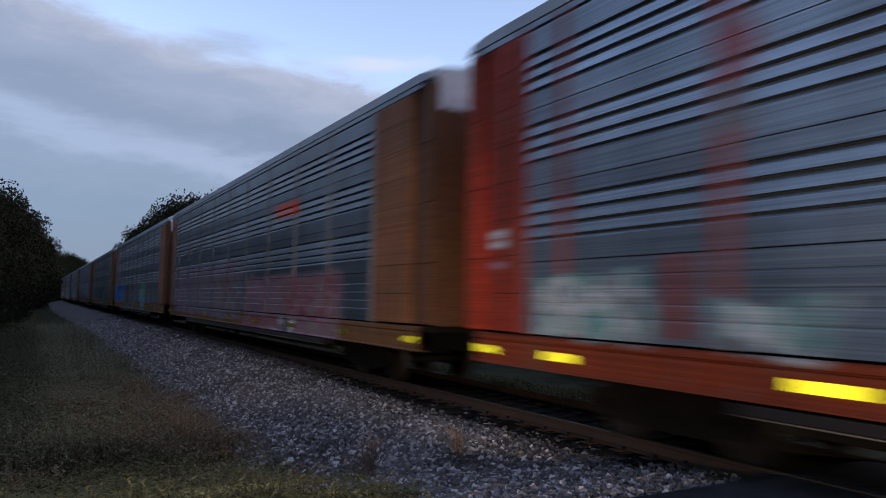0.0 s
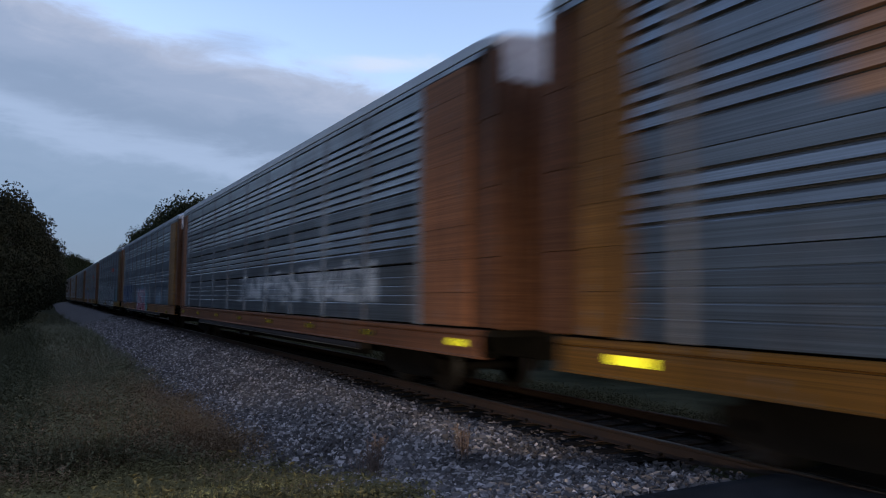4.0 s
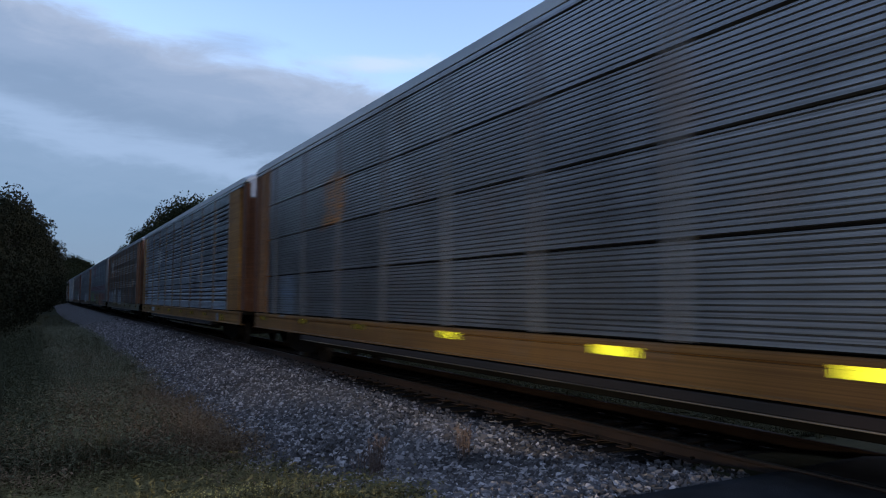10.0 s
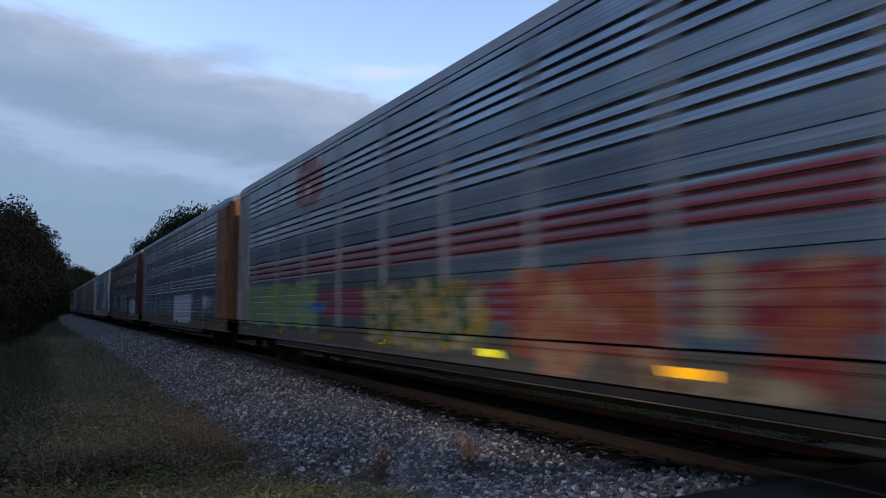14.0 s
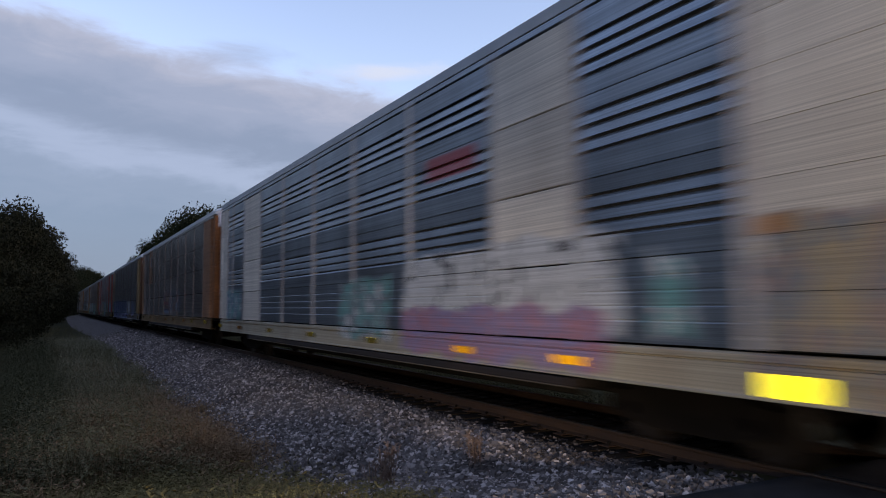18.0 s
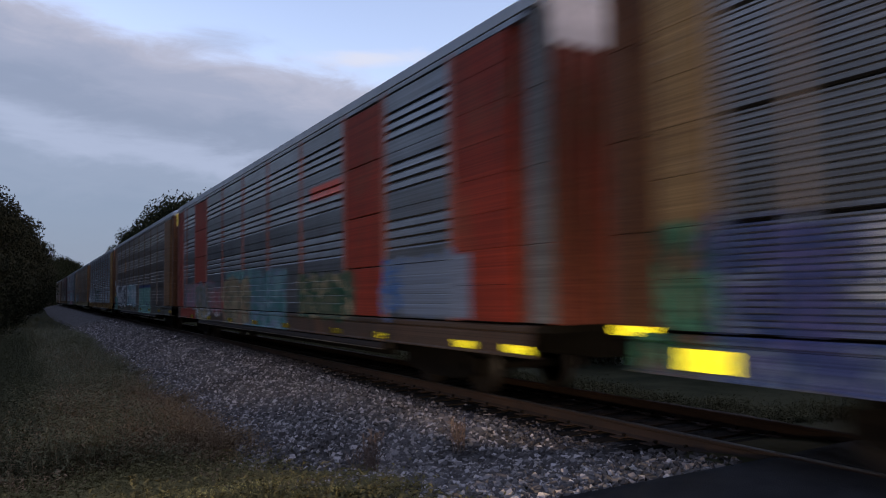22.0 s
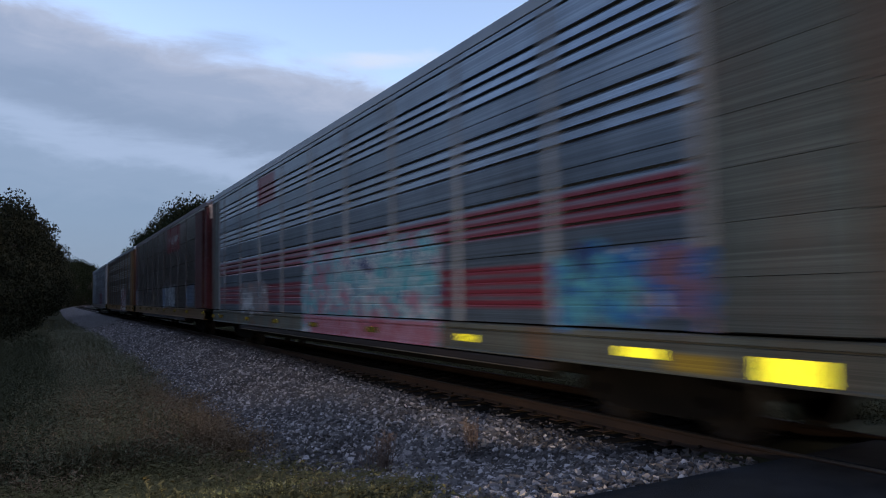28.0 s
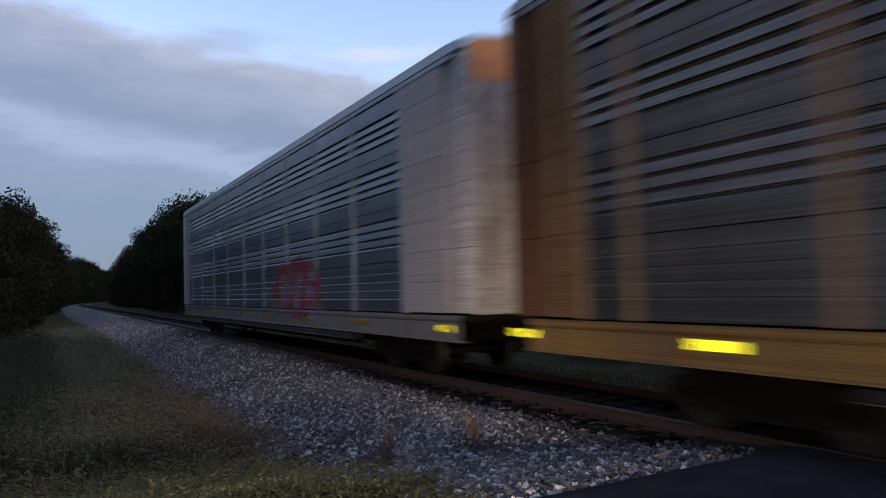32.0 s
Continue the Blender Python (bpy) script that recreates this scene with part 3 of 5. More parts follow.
def build_track():
    track = tagged(new("railway_track"), "rusty steel rails on dark creosoted wooden ties", "railway track", kind="structure")
    g = 0.755
    web = [(-0.070, -0.17), (-0.070, -0.158), (-0.012, -0.135), (-0.009, -0.045), (-0.034, -0.034), (-0.036, -0.008)]
    web = web + [(-a, z) for a, z in reversed(web)]
    head = [(-0.036, -0.008), (-0.030, -0.001), (0.0, 0.0), (0.030, -0.001), (0.036, -0.008)]
    for side in (-g, g):
        r = part("rail", sweep("rail", [(side + o, z) for o, z in web], RUST if side < 0 else SHADED_RAIL, WAY), track, "rusty brown steel rail")
        part("rail_head", sweep("rail_head", [(side + o, z + 0.001) for o, z in head], HEAD if side < 0 else SHADED_RAIL, WAY), r, "worn bright top of the rail")
    rng = random.Random(5)
    shapes = []
    for k in range(4):
        V, F = box(-1.30, 1.30, -0.115, 0.115, -0.36, -0.172, 0.012)
        V = [(x + rng.uniform(-0.02, 0.02), y + rng.uniform(-0.012, 0.012), z + rng.uniform(-0.008, 0.004)) for x, y, z in V]
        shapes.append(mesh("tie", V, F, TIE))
    plate = mesh("tie_plate", *box(-0.19, 0.19, -0.09, 0.09, -0.172, -0.158, 0.004), RUST)
    spike = mesh("spike", *join(box(-0.012, 0.012, -0.010, 0.010, -0.172, -0.135), box(-0.022, 0.016, -0.018, 0.018, -0.140, -0.122, 0.004)), CAST)
    s = 5.5
    n = 0
    while s < 150:
        if n < 170:
            t = part("tie", shapes[rng.randrange(4)], track)
            x, y, r = on_track(s)
            t.matrix_basis = pose(x + rng.uniform(-0.05, 0.05), y, rng.uniform(-0.012, 0.004), 0, 0, r + rng.uniform(-1.2, 1.2))
            if s < 26:
                for side in (-g, g):
                    p = part("tie_plate", plate, t)
                    p.location = (side, 0, 0)
                    for o in (-0.085, 0.085):
                        q = part("spike", spike, t)
                        q.location, q.rotation_euler = (side + o, rng.uniform(-0.06, 0.06), 0.0), (0, 0, 0 if o > 0 else math.pi)
        s += 0.52
        n += 1
    pieces = []
    for a, b in ((-200, -4.9), (94, 420)):
        s = a
        while s < b:
            V, F = box(-1.30, 1.30, -0.115, 0.115, -0.36, -0.175)
            x, y, r = on_track(s)
            m = pose(x, y, 0, 0, 0, r)
            pieces.append(([tuple(m @ Vector(v)) for v in V], F))
            s += 0.52
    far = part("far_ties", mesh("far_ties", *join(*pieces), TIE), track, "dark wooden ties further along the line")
    far["kind"] = "stuff"


build_track()


def stone_shapes(rng, n):
    """Crushed stones: blocks with broken corners, turned at random."""
    cube = np.array([(x, y, z) for x in (-1, 1) for y in (-1, 1) for z in (-1, 1)], float)
    faces = np.array([(0, 1, 3, 2), (4, 6, 7, 5), (0, 4, 5, 1), (2, 3, 7, 6), (0, 2, 6, 4), (1, 5, 7, 3)])
    out = []
    for _ in range(n):
        p = cube * rng.uniform(0.45, 1.0, (8, 1)) * rng.uniform(0.55, 1.05, (1, 3)) + rng.uniform(-0.22, 0.22, (8, 3))
        q, _r = np.linalg.qr(rng.normal(size=(3, 3)))
        if np.linalg.det(q) < 0:
            q[:, 0] *= -1
        out.append(p @ q.T)
    return out, faces


def bed_height(o):
    side = bed if o < 1.8 else shoulder + verge[1:]
    for (a, za), (b, zb) in zip(side, side[1:]):
        if a <= o <= b:
            return za + (zb - za) * (o - a) / (b - a)
    return -9.0


def bank_toe(y):
    """Where the stones end and the weeds begin."""
    return TRACK_X - 4.3 + 0.55 * noise.noise((y * 0.5, 2.0, 0.0)) + 0.35 * noise.noise((y * 2.0, 9.0, 0.0))


def build_stones():
    rng = np.random.default_rng(11)
    shapes, faces = stone_shapes(rng, 40)
    V, F = ([], []), ([], [])
    k = [0, 0]
    for s0, s1, per, size in ((5.0, 10.0, 660, 0.038), (10.0, 17.0, 480, 0.034), (17.0, 30.0, 330, 0.036), (30.0, 72.0, 130, 0.045)):
        count = int((s1 - s0) * 4.2 * per)
        for _ in range(count):
            s, o = rng.uniform(s0, s1), rng.uniform(-5.2, -1.0)
            toe = bank_toe(s) - TRACK_X - 0.15
            if o < toe and rng.uniform() < 0.9:
                continue
            if o > -1.38 and (rng.uniform() < 0.8 if s < 17 else o > -0.93):
                continue
            x, y = TRACK_X + o, s
            if rng.uniform() < (s - 50) / 22:
                continue
            z = max(bed_height(o) + lift(o, s), ground_height(x, y)) + rng.uniform(-0.005, 0.022)
            r = size * rng.uniform(0.5, 1.35) * (1.25 if rng.uniform() < 0.08 else 1.0)
            a = rng.uniform(0, 6.28)
            c, d = math.cos(a), math.sin(a)
            p = shapes[rng.integers(40)] * r
            # the stones beside the rail take the darker mix, with a ragged edge
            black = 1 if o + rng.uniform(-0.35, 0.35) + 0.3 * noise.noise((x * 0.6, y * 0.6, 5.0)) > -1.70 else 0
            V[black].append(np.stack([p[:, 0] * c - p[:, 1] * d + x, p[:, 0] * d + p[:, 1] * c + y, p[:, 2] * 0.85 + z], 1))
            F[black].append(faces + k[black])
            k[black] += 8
    for i, (name, mat, label) in enumerate((("ballast_stones", STONES, "loose grey crushed stones on the track's shoulder"), ("greasy_stones", STONES_BLACK, "darker stones beside the rail"))):
        me = bpy.data.meshes.new(name)
        me.from_pydata(np.concatenate(V[i]).tolist(), [], np.concatenate(F[i]).tolist())
        me.materials.append(mat)
        tagged(new(name, me), label, "gravel", kind="stuff")


build_stones()


# ---- weeds ----
def weeds(name, label, mat, spots, height, width, seed, lean=0.25, leafy=0):
    """Stems in tufts, bare or with small leaves. spots: (x0, x1, y0, y1, tufts, stems in a tuft)."""
    rng = random.Random(seed)
    V, F = [], []
    for x0, x1, y0, y1, tufts, blades in spots:
        for _ in range(tufts):
            cx, cy = rng.uniform(x0, x1), rng.uniform(y0, y1)
            if abs(cy - 0.3) < 4.7:
                continue
            inside = (bank_toe(cy) - cx if cx < TRACK_X else cx - TRACK_X - 2.3) + rng.uniform(-0.2, 0.5)
            if inside < 0:
                continue
            hh = height * (0.45 + 0.75 * rng.random()) * (0.85 + 0.8 * noise.noise((cx * 0.7, cy * 0.7, seed))) * min(1.0, 0.30 + inside * 0.55)
            spread = 0.09 + 0.10 * rng.random()
            for _ in range(blades):
                x, y = cx + rng.gauss(0, spread), cy + rng.gauss(0, spread)
                z = max(ground_height(x, y), bed_height(x - TRACK_X) if abs(y) > 6 else -9) - 0.02
                h, a, l = hh * rng.uniform(0.4, 1.1), rng.uniform(0, 6.283), rng.gauss(0, lean)
                w = width * rng.uniform(0.6, 1.3)
                ux, uy = math.cos(a) * w, math.sin(a) * w
                bx, by = -math.sin(a) * l * h, math.cos(a) * l * h
                k = len(V)
                V += [(x - ux, y - uy, z), (x + ux, y + uy, z), (x + bx * 0.4 + ux * 0.8, y + by * 0.4 + uy * 0.8, z + h * 0.55),
                      (x + bx * 0.4 - ux * 0.8, y + by * 0.4 - uy * 0.8, z + h * 0.55), (x + bx, y + by, z + h)]
                F += [(k, k + 1, k + 2, k + 3), (k + 3, k + 2, k + 4)]
                for _ in range(leafy):
                    f = rng.uniform(0.25, 1.05)
                    d, e, g = rng.uniform(0, 6.283), rng.uniform(0.018, 0.042), rng.uniform(-0.5, 0.8)
                    px, py, pz = x + bx * f * f, y + by * f * f, z + h * f
                    cx1, cy1 = math.cos(d) * e, math.sin(d) * e
                    k = len(V)
                    V += [(px, py, pz), (px + cx1 - cy1 * 0.4, py + cy1 + cx1 * 0.4, pz + g * e), (px + 2 * cx1, py + 2 * cy1, pz + g * e * 1.2),
                          (px + cx1 + cy1 * 0.4, py + cy1 - cx1 * 0.4, pz + g * e)]
                    F += [(k, k + 1, k + 2, k + 3)]
    tagged(new(name, mesh(name, V, F, mat)), label, "weeds", kind="stuff")


weeds("green_weeds", "dark green waist-high leafy weeds below the bank", GRASS_GREEN,
      [(-0.4, 1.9, 11.0, 22, 900, 14), (0.0, 2.8, 20, 45, 900, 10), (-8.0, 3.0, 45, 110, 1100, 6)], 0.72, 0.003, 3, 0.6, 7)
weeds("dark_weeds", "tall dark green weeds away from the track", GRASS_DARK,
      [(-4.6, 0.2, 11.4, 24, 1500, 13), (-7.0, 0.4, 22, 46, 1100, 9)], 1.05, 0.003, 23, 0.6, 8)
weeds("dry_weeds", "brown dry grass at the foot of the ballast", GRASS_DRY,
      [(0.2, 3.2, 11.2, 19, 1100, 16), (-3.0, 0.6, 9.8, 14, 260, 12), (0.6, 3.2, 19, 34, 420, 12)], 0.66, 0.0028, 4, 0.8, 2)
weeds("mown_grass", "short yellowish grass on the road's bank, brightened for lamp light", GRASS_LIT,
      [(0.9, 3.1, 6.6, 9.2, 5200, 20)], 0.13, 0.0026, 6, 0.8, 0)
weeds("olive_weeds", "dark olive grass on the road's bank", GRASS_OLIVE,
      [(-3.5, 1.2, 5.0, 11.0, 2100, 16), (1.1, 3.3, 8.9, 11.6, 620, 16), (2.9, 3.7, 5.2, 9.0, 260, 14), (1.0, 3.0, 5.0, 6.6, 300, 14)], 0.30, 0.0035, 9, 0.8, 2)
weeds("creeping_weeds", "low weeds creeping over the edge of the stones", GRASS_DRY,
      [(1.8, 3.9, 7.5, 30, 520, 10)], 0.24, 0.003, 14, 1.0, 3)
weeds("pale_weeds", "pale green grass tufts along the ballast", GRASS_PALE,
      [(0.3, 3.2, 20, 60, 1300, 14)], 0.62, 0.006, 8, 0.6, 2)


weeds("weeds_beyond", "dark ragged weeds beyond the track", GRASS_DARK,
      [(9.6, 12.2, 5.4, 26, 1500, 11), (9.8, 14.0, 26, 60, 900, 9)], 0.34, 0.005, 31, 0.7, 4)


STALK = surface("dead_stem", (0.120, 0.076, 0.056), (0.250, 0.165, 0.125), 8.0, 0.9)


def stalk(x, y, h, seed, lean):
    """A dead weed that stands alone in the stones."""
    rng = random.Random(seed)
    V, F = [], []
    z0 = bed_height(x - TRACK_X)

    def rod(a, b, r):
        k = len(V)
        for p in (a, b):
            for i in range(3):
                V.append((p[0] + r * math.cos(2.1 * i), p[1] + r * math.sin(2.1 * i), p[2]))
        F.extend([(k + i, k + (i + 1) % 3, k + 3 + (i + 1) % 3, k + 3 + i) for i in range(3)])
    for _ in range(9):
        bx, by, l = x + rng.gauss(0, 0.05), y + rng.gauss(0, 0.05), rng.gauss(lean, 0.10)
        top = (bx + l * h, by + rng.gauss(0, 0.05), z0 + h * rng.uniform(0.8, 1.0))
        rod((bx, by, z0 - 0.02), top, 0.0045)
        for _ in range(12):
            f = rng.uniform(0.25, 1.0)
            p = [bx + (top[0] - bx) * f, by + (top[1] - by) * f, z0 + (top[2] - z0) * f]
            k = len(V)
            dx, dy, dz = rng.gauss(0, 0.03), rng.gauss(0, 0.03), rng.uniform(0.0, 0.05)
            V.extend([tuple(p), (p[0] + dx + 0.008, p[1] + dy, p[2] + dz), (p[0] + dx * 1.6, p[1] + dy * 1.6, p[2] + dz * 1.5), (p[0] + dx - 0.008, p[1] + dy, p[2] + dz)])
            F.append((k, k + 1, k + 2, k + 3))
    tagged(new("dead_weed", mesh("dead_weed", V, F, STALK)), "thin brown dead weed standing in the ballast", "weed", group="weeds in the ballast")


stalk(3.70, 8.50, 0.62, 1, 0.03)
stalk(3.78, 8.62, 0.50, 5, 0.06)
stalk(3.62, 8.70, 0.40, 2, 0.0)
stalk(4.75, 8.15, 0.44, 3, 0.02)
stalk(4.82, 8.30, 0.32, 6, 0.08)


# ---- trees ----
def tree_parts(seed, h, r, leaves, leaf, low=0.25):
    rng = random.Random(seed)
    V, F = [], []

    def limb(a, b, ra, rb, n=6):
        a, b = Vector(a), Vector(b)
        q = (b - a).to_track_quat("Z", "Y").to_matrix()
        k = len(V)
        for p, rr in ((a, ra), ((a + b) / 2 + Vector((rng.gauss(0, 0.05), rng.gauss(0, 0.05), 0)) * (b - a).length * 0.4, (ra + rb) / 2), (b, rb)):
            for i in range(n):
                t = 2 * math.pi * i / n
                V.append(tuple(p + q @ Vector((rr * math.cos(t), rr * math.sin(t), 0))))
        for j in range(2):
            for i in range(n):
                F.append((k + j * n + i, k + j * n + (i + 1) % n, k + (j + 1) * n + (i + 1) % n, k + (j + 1) * n + i))
    top = (rng.gauss(0, 0.3), rng.gauss(0, 0.3), h * 0.82)
    limb((0, 0, -0.4), (top[0] * 0.4, top[1] * 0.4, h * 0.4), 0.028 * h, 0.018 * h, 8)
    limb((top[0] * 0.4, top[1] * 0.4, h * 0.4), top, 0.018 * h, 0.005 * h, 7)
    centres = []
    for i in range(26):
        f = low + (1 - low) * (i + rng.random()) / 26
        wide = r * math.sin(math.pi * (0.12 + 0.80 * (f - low) / (1 - low))) ** 0.8
        a, d = rng.uniform(0, 6.283), wide * rng.uniform(0.45, 1.0)
        c = (d * math.cos(a), d * math.sin(a), h * f * 0.95)
        centres.append((c, r * rng.uniform(0.26, 0.46)))
        z = max(0.15 * h, c[2] - 0.35 * d - 0.05 * h)
        limb((top[0] * z / h, top[1] * z / h, min(z, h * 0.8)), c, 0.008 * h, 0.002 * h, 5)
    centres.append(((top[0], top[1], h * 0.9), r * 0.35))
    LV, LF = [], []
    for _ in range(leaves):
        c, cr = centres[rng.randrange(len(centres))]
        v = Vector((rng.gauss(0, 1), rng.gauss(0, 1), rng.gauss(0, 0.8))).normalized() * cr * rng.random() ** 0.45
        p = Vector(c) + v
        if p.z < 0.1:
            continue
        q = Euler((rng.uniform(0, 6.28), rng.uniform(0, 6.28), rng.uniform(0, 6.28))).to_matrix()
        s = leaf * rng.uniform(0.6, 1.35)
        k = len(LV)
        for a, b, e in ((-0.5, 0, 0), (0, -0.34, 0.12), (0.55, 0, 0), (0, 0.34, 0.12)):
            LV.append(tuple(p + q @ Vector((a * s, b * s, e * s))))
        LF.append((k, k + 1, k + 2, k + 3))
    return mesh("trunk", V, F, BARK, True), (LV, LF)


def make_tree(name, label, seed, h, r, leaves, leaf, mat, low=0.25, category="tree"):
    t = tagged(new(name), label, category, group="trees beside the railway")
    trunk, lv = tree_parts(seed, h, r, leaves, leaf, low)
    part("trunk", trunk, t, "dark grey-brown trunk and limbs")
    part("crown", mesh("crown", *lv, mat), t)
    return t


def forget(ob):
    for o in list(ob.children_recursive) + [ob]:
        bpy.data.objects.remove(o)


def plant_all():
    rng = random.Random(21)
    kinds = [make_tree("tree", "broad leafy tree, dark green in the dusk", 1, 13.0, 4.6, 15000, 0.27, LEAF),
             make_tree("tree", "tall leafy tree with an uneven crown", 2, 15.0, 4.8, 16000, 0.28, LEAF),
             make_tree("tree", "leafy tree overgrown to the ground", 3, 11.0, 4.2, 16000, 0.235, LEAF_DARK, 0.10),
             make_tree("tree", "dense dark tree with low branches", 4, 12.0, 4.6, 17000, 0.25, LEAF_DARK, 0.06)]
    bushes = [make_tree("bush", "dense dark bush at the wood's edge", 5, 3.4, 2.0, 6000, 0.145, LEAF_DARK, 0.05, "bush"),
              make_tree("bush", "tall leafy bush in the undergrowth", 6, 4.6, 2.3, 7000, 0.16, LEAF_DARK, 0.05, "bush")]

    def plant(kind, x, y, size, turn=None):
        z = ground_height(x, y) - 0.1
        m = pose(x, y, z, 0, 0, rng.uniform(0, 360) if turn is None else turn)
        c = copy_thing(kind, m)
        c.scale = (size, size, size * rng.uniform(0.94, 1.06))
        return c
    # the wood on the camera's side of the line
    for x, y, k, s in ((-4.95, 60, 2, 0.84), (-5.15, 67, 3, 0.82), (-3.55, 73, 3, 0.90), (-3.15, 82, 2, 1.02), (-2.55, 92, 3, 1.00), (-2.8, 103, 2, 1.08), (-2.4, 116, 3, 1.0),
                       (-2.0, 130, 2, 1.1), (-1.6, 146, 3, 1.05), (-1.2, 163, 2, 1.2), (-9.5, 62, 1, 0.74), (-10, 78, 0, 0.95), (-9.5, 96, 1, 0.92), (-10, 120, 0, 1.1),
                       (-9, 150, 1, 1.0), (-0.8, 184, 3, 1.2), (0.0, 206, 2, 1.3), (1.2, 230, 3, 1.25), (3.0, 256, 1, 1.0), (5.0, 284, 0, 1.2), (7.5, 312, 1, 1.15),
                       (10.5, 334, 0, 1.4), (14.0, 350, 1, 1.2), (18.0, 372, 0, 1.35), (26, 398, 1, 1.1), (36, 428, 0, 1.2), (48, 460, 1, 1.1), (64, 492, 0, 1.2)):
        plant(kinds[k], x, y, s)
    for i in range(34):
        y = 50 + i * 4.6 + rng.uniform(-1.5, 1.5)
        plant(bushes[i % 2], -2.4 + rng.uniform(-1.6, 0.5) + max(0, (y - 100) * 0.015), y, rng.uniform(0.75, 1.15))
    for i in range(22):
        plant(bushes[i % 2], -4.5 - rng.uniform(0, 4), 24 + i * 1.6, rng.uniform(0.55, 0.9))
    for i in range(26):
        y = 205 + i * 9
        x, yy = track_point(y, -9.5 + rng.uniform(-1, 1))
        plant(bushes[i % 2], x, yy, rng.uniform(0.9, 1.4))
    # unseen trees added left of the view, to keep sky light off the wagons
    for i in range(8):
        plant(kinds[2 + i % 2], -11.0 + rng.uniform(-1.2, 0.8), 22.0 + 5.0 * i + rng.uniform(-1, 1), rng.uniform(0.85, 1.05))
    # the wood beyond the track
    for x, y, k, s in ((16.0, 91, 0, 1.12), (18.0, 82, 0, 0.98), (17.2, 103, 1, 1.08), (17.6, 114, 1, 1.12), (18.4, 127, 0, 1.28), (18.6, 139, 1, 1.04), (19, 152, 0, 1.22),
                       (19.2, 166, 1, 1.06), (19.0, 186, 3, 1.18), (19.5, 208, 2, 1.25), (20.5, 232, 3, 1.12), (22.5, 262, 2, 1.25), (23, 288, 3, 1.2), (20, 70, 1, 0.72),
                       (18.5, 58, 0, 0.85), (21, 45, 2, 1.0), (22.5, 32, 3, 1.0), (24, 18, 2, 1.0), (24, 7.5, 3, 0.9), (29, 312, 2, 1.3), (36, 340, 3, 1.3), (46, 372, 2, 1.4),
                       (58, 400, 3, 1.3), (25, 100, 0, 1.1), (26, 130, 1, 1.0), (25, 165, 0, 1.1), (26, 205, 1, 1.0)):
        plant(kinds[k], x, y, s)
    for i in range(60):
        y = 7 + i * 4.0 + rng.uniform(-1.2, 1.2)
        plant(bushes[i % 2], 18.6 + rng.uniform(-0.6, 1.2) + max(0, y - 200) ** 2 / 1400, y, rng.uniform(0.7, 1.15))
    # the woods that close the view where the line bends away
    for i in range(30):
        plant(kinds[i % 4], 20 + i * 7.5 + rng.uniform(-3, 3), 470 + rng.uniform(-14, 30) + i * 2, rng.uniform(1.1, 1.5))
    for k in kinds + bushes:
        forget(k)


plant_all()

# ---- the train: covered car carriers ----
PITCH = 28.5
HALF = 13.65
POSTS = [-11.25 + 2.5 * i for i in range(10)]
POSTS_WIDE = [-11.25, -8.7, -6.7, -3.8, -0.9, 1.9, 4.7, 7.3, 9.5, 11.3]
Z0, Z1 = 1.225, 5.42
LEVELS = {False: [1.215, 2.17, 3.19, 4.235, 5.42], True: [1.225, 2.29, 3.345, 4.33, 5.42]}
ROWS = 4


def panel_outline(kind, z0, z1):
    """Cross-section (x, z) of one corrugated side panel, its outside towards -x."""
    a, deep, back = -1.520, -1.430, -1.418
    pts = [(a, z0)]
    if kind == "grouped":
        first = 0.33 if z1 > 5.3 else 0.20
        at = [z1 - first - 0.165 * i for i in (3, 2, 1, 0)]
        lo, hi, dd = 0.050, 0.014, -1.445
    elif kind == "ribbed":
        return ribbed_outline(z0, z1, a, deep, back)
    else:
        n = int((z1 - z0 - 0.02) / 0.062)
        at = [z0 + 0.06 + (z1 - z0 - 0.09) * i / (n - 1) for i in range(n)]
        lo, hi, dd = 0.014, 0.008, -1.487
    for i, c in enumerate(at):
        # the beads between the grooves lean back and catch the sky
        low = a if kind == "fine" or i == 0 else a + 0.008
        top = a if kind == "fine" or i == len(at) - 1 else a - 0.005
        if kind == "grouped" and c < 2.38:
            # the lowest grooves are shallow and keep the side's own colour
            pts += [(a, c - 0.016), (a + 0.010, c - 0.004), (a + 0.010, c + 0.008), (a, c + 0.012)]
        elif kind == "fine":
            pts += [(low, c - lo), (dd, c - lo * 0.2), (dd, c + hi), (top, c + hi * 0.95)]
        else:
            pts += [(low, c - lo), (low + 0.026, c - lo * 0.30), (dd, c - lo * 0.22), (dd, c + hi), (top, c + hi * 0.95)]
    pts += [(a, z1)]
    return [(back, z0), (back, z1)] + pts[::-1]


# Dark colour for the backs of the grooves, in place of their shade.
GROOVE_SHADE = surface("shaded_groove", (0.034, 0.037, 0.044), (0.062, 0.066, 0.076), 3.0, 0.7, stretch=(1, 0.3, 1))


def panel_mesh(kind, z0, z1, ya, yb, steel):
    """A side panel whose groove backs have shade painted in as a dark colour."""
    line = panel_outline(kind, z0, z1)
    me = mesh("side_panel", *prism(line, "y", ya, yb), steel)
    me.materials.append(GROOVE_SHADE)
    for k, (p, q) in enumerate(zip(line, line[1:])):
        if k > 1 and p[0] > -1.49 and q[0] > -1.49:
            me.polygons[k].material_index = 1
    return me


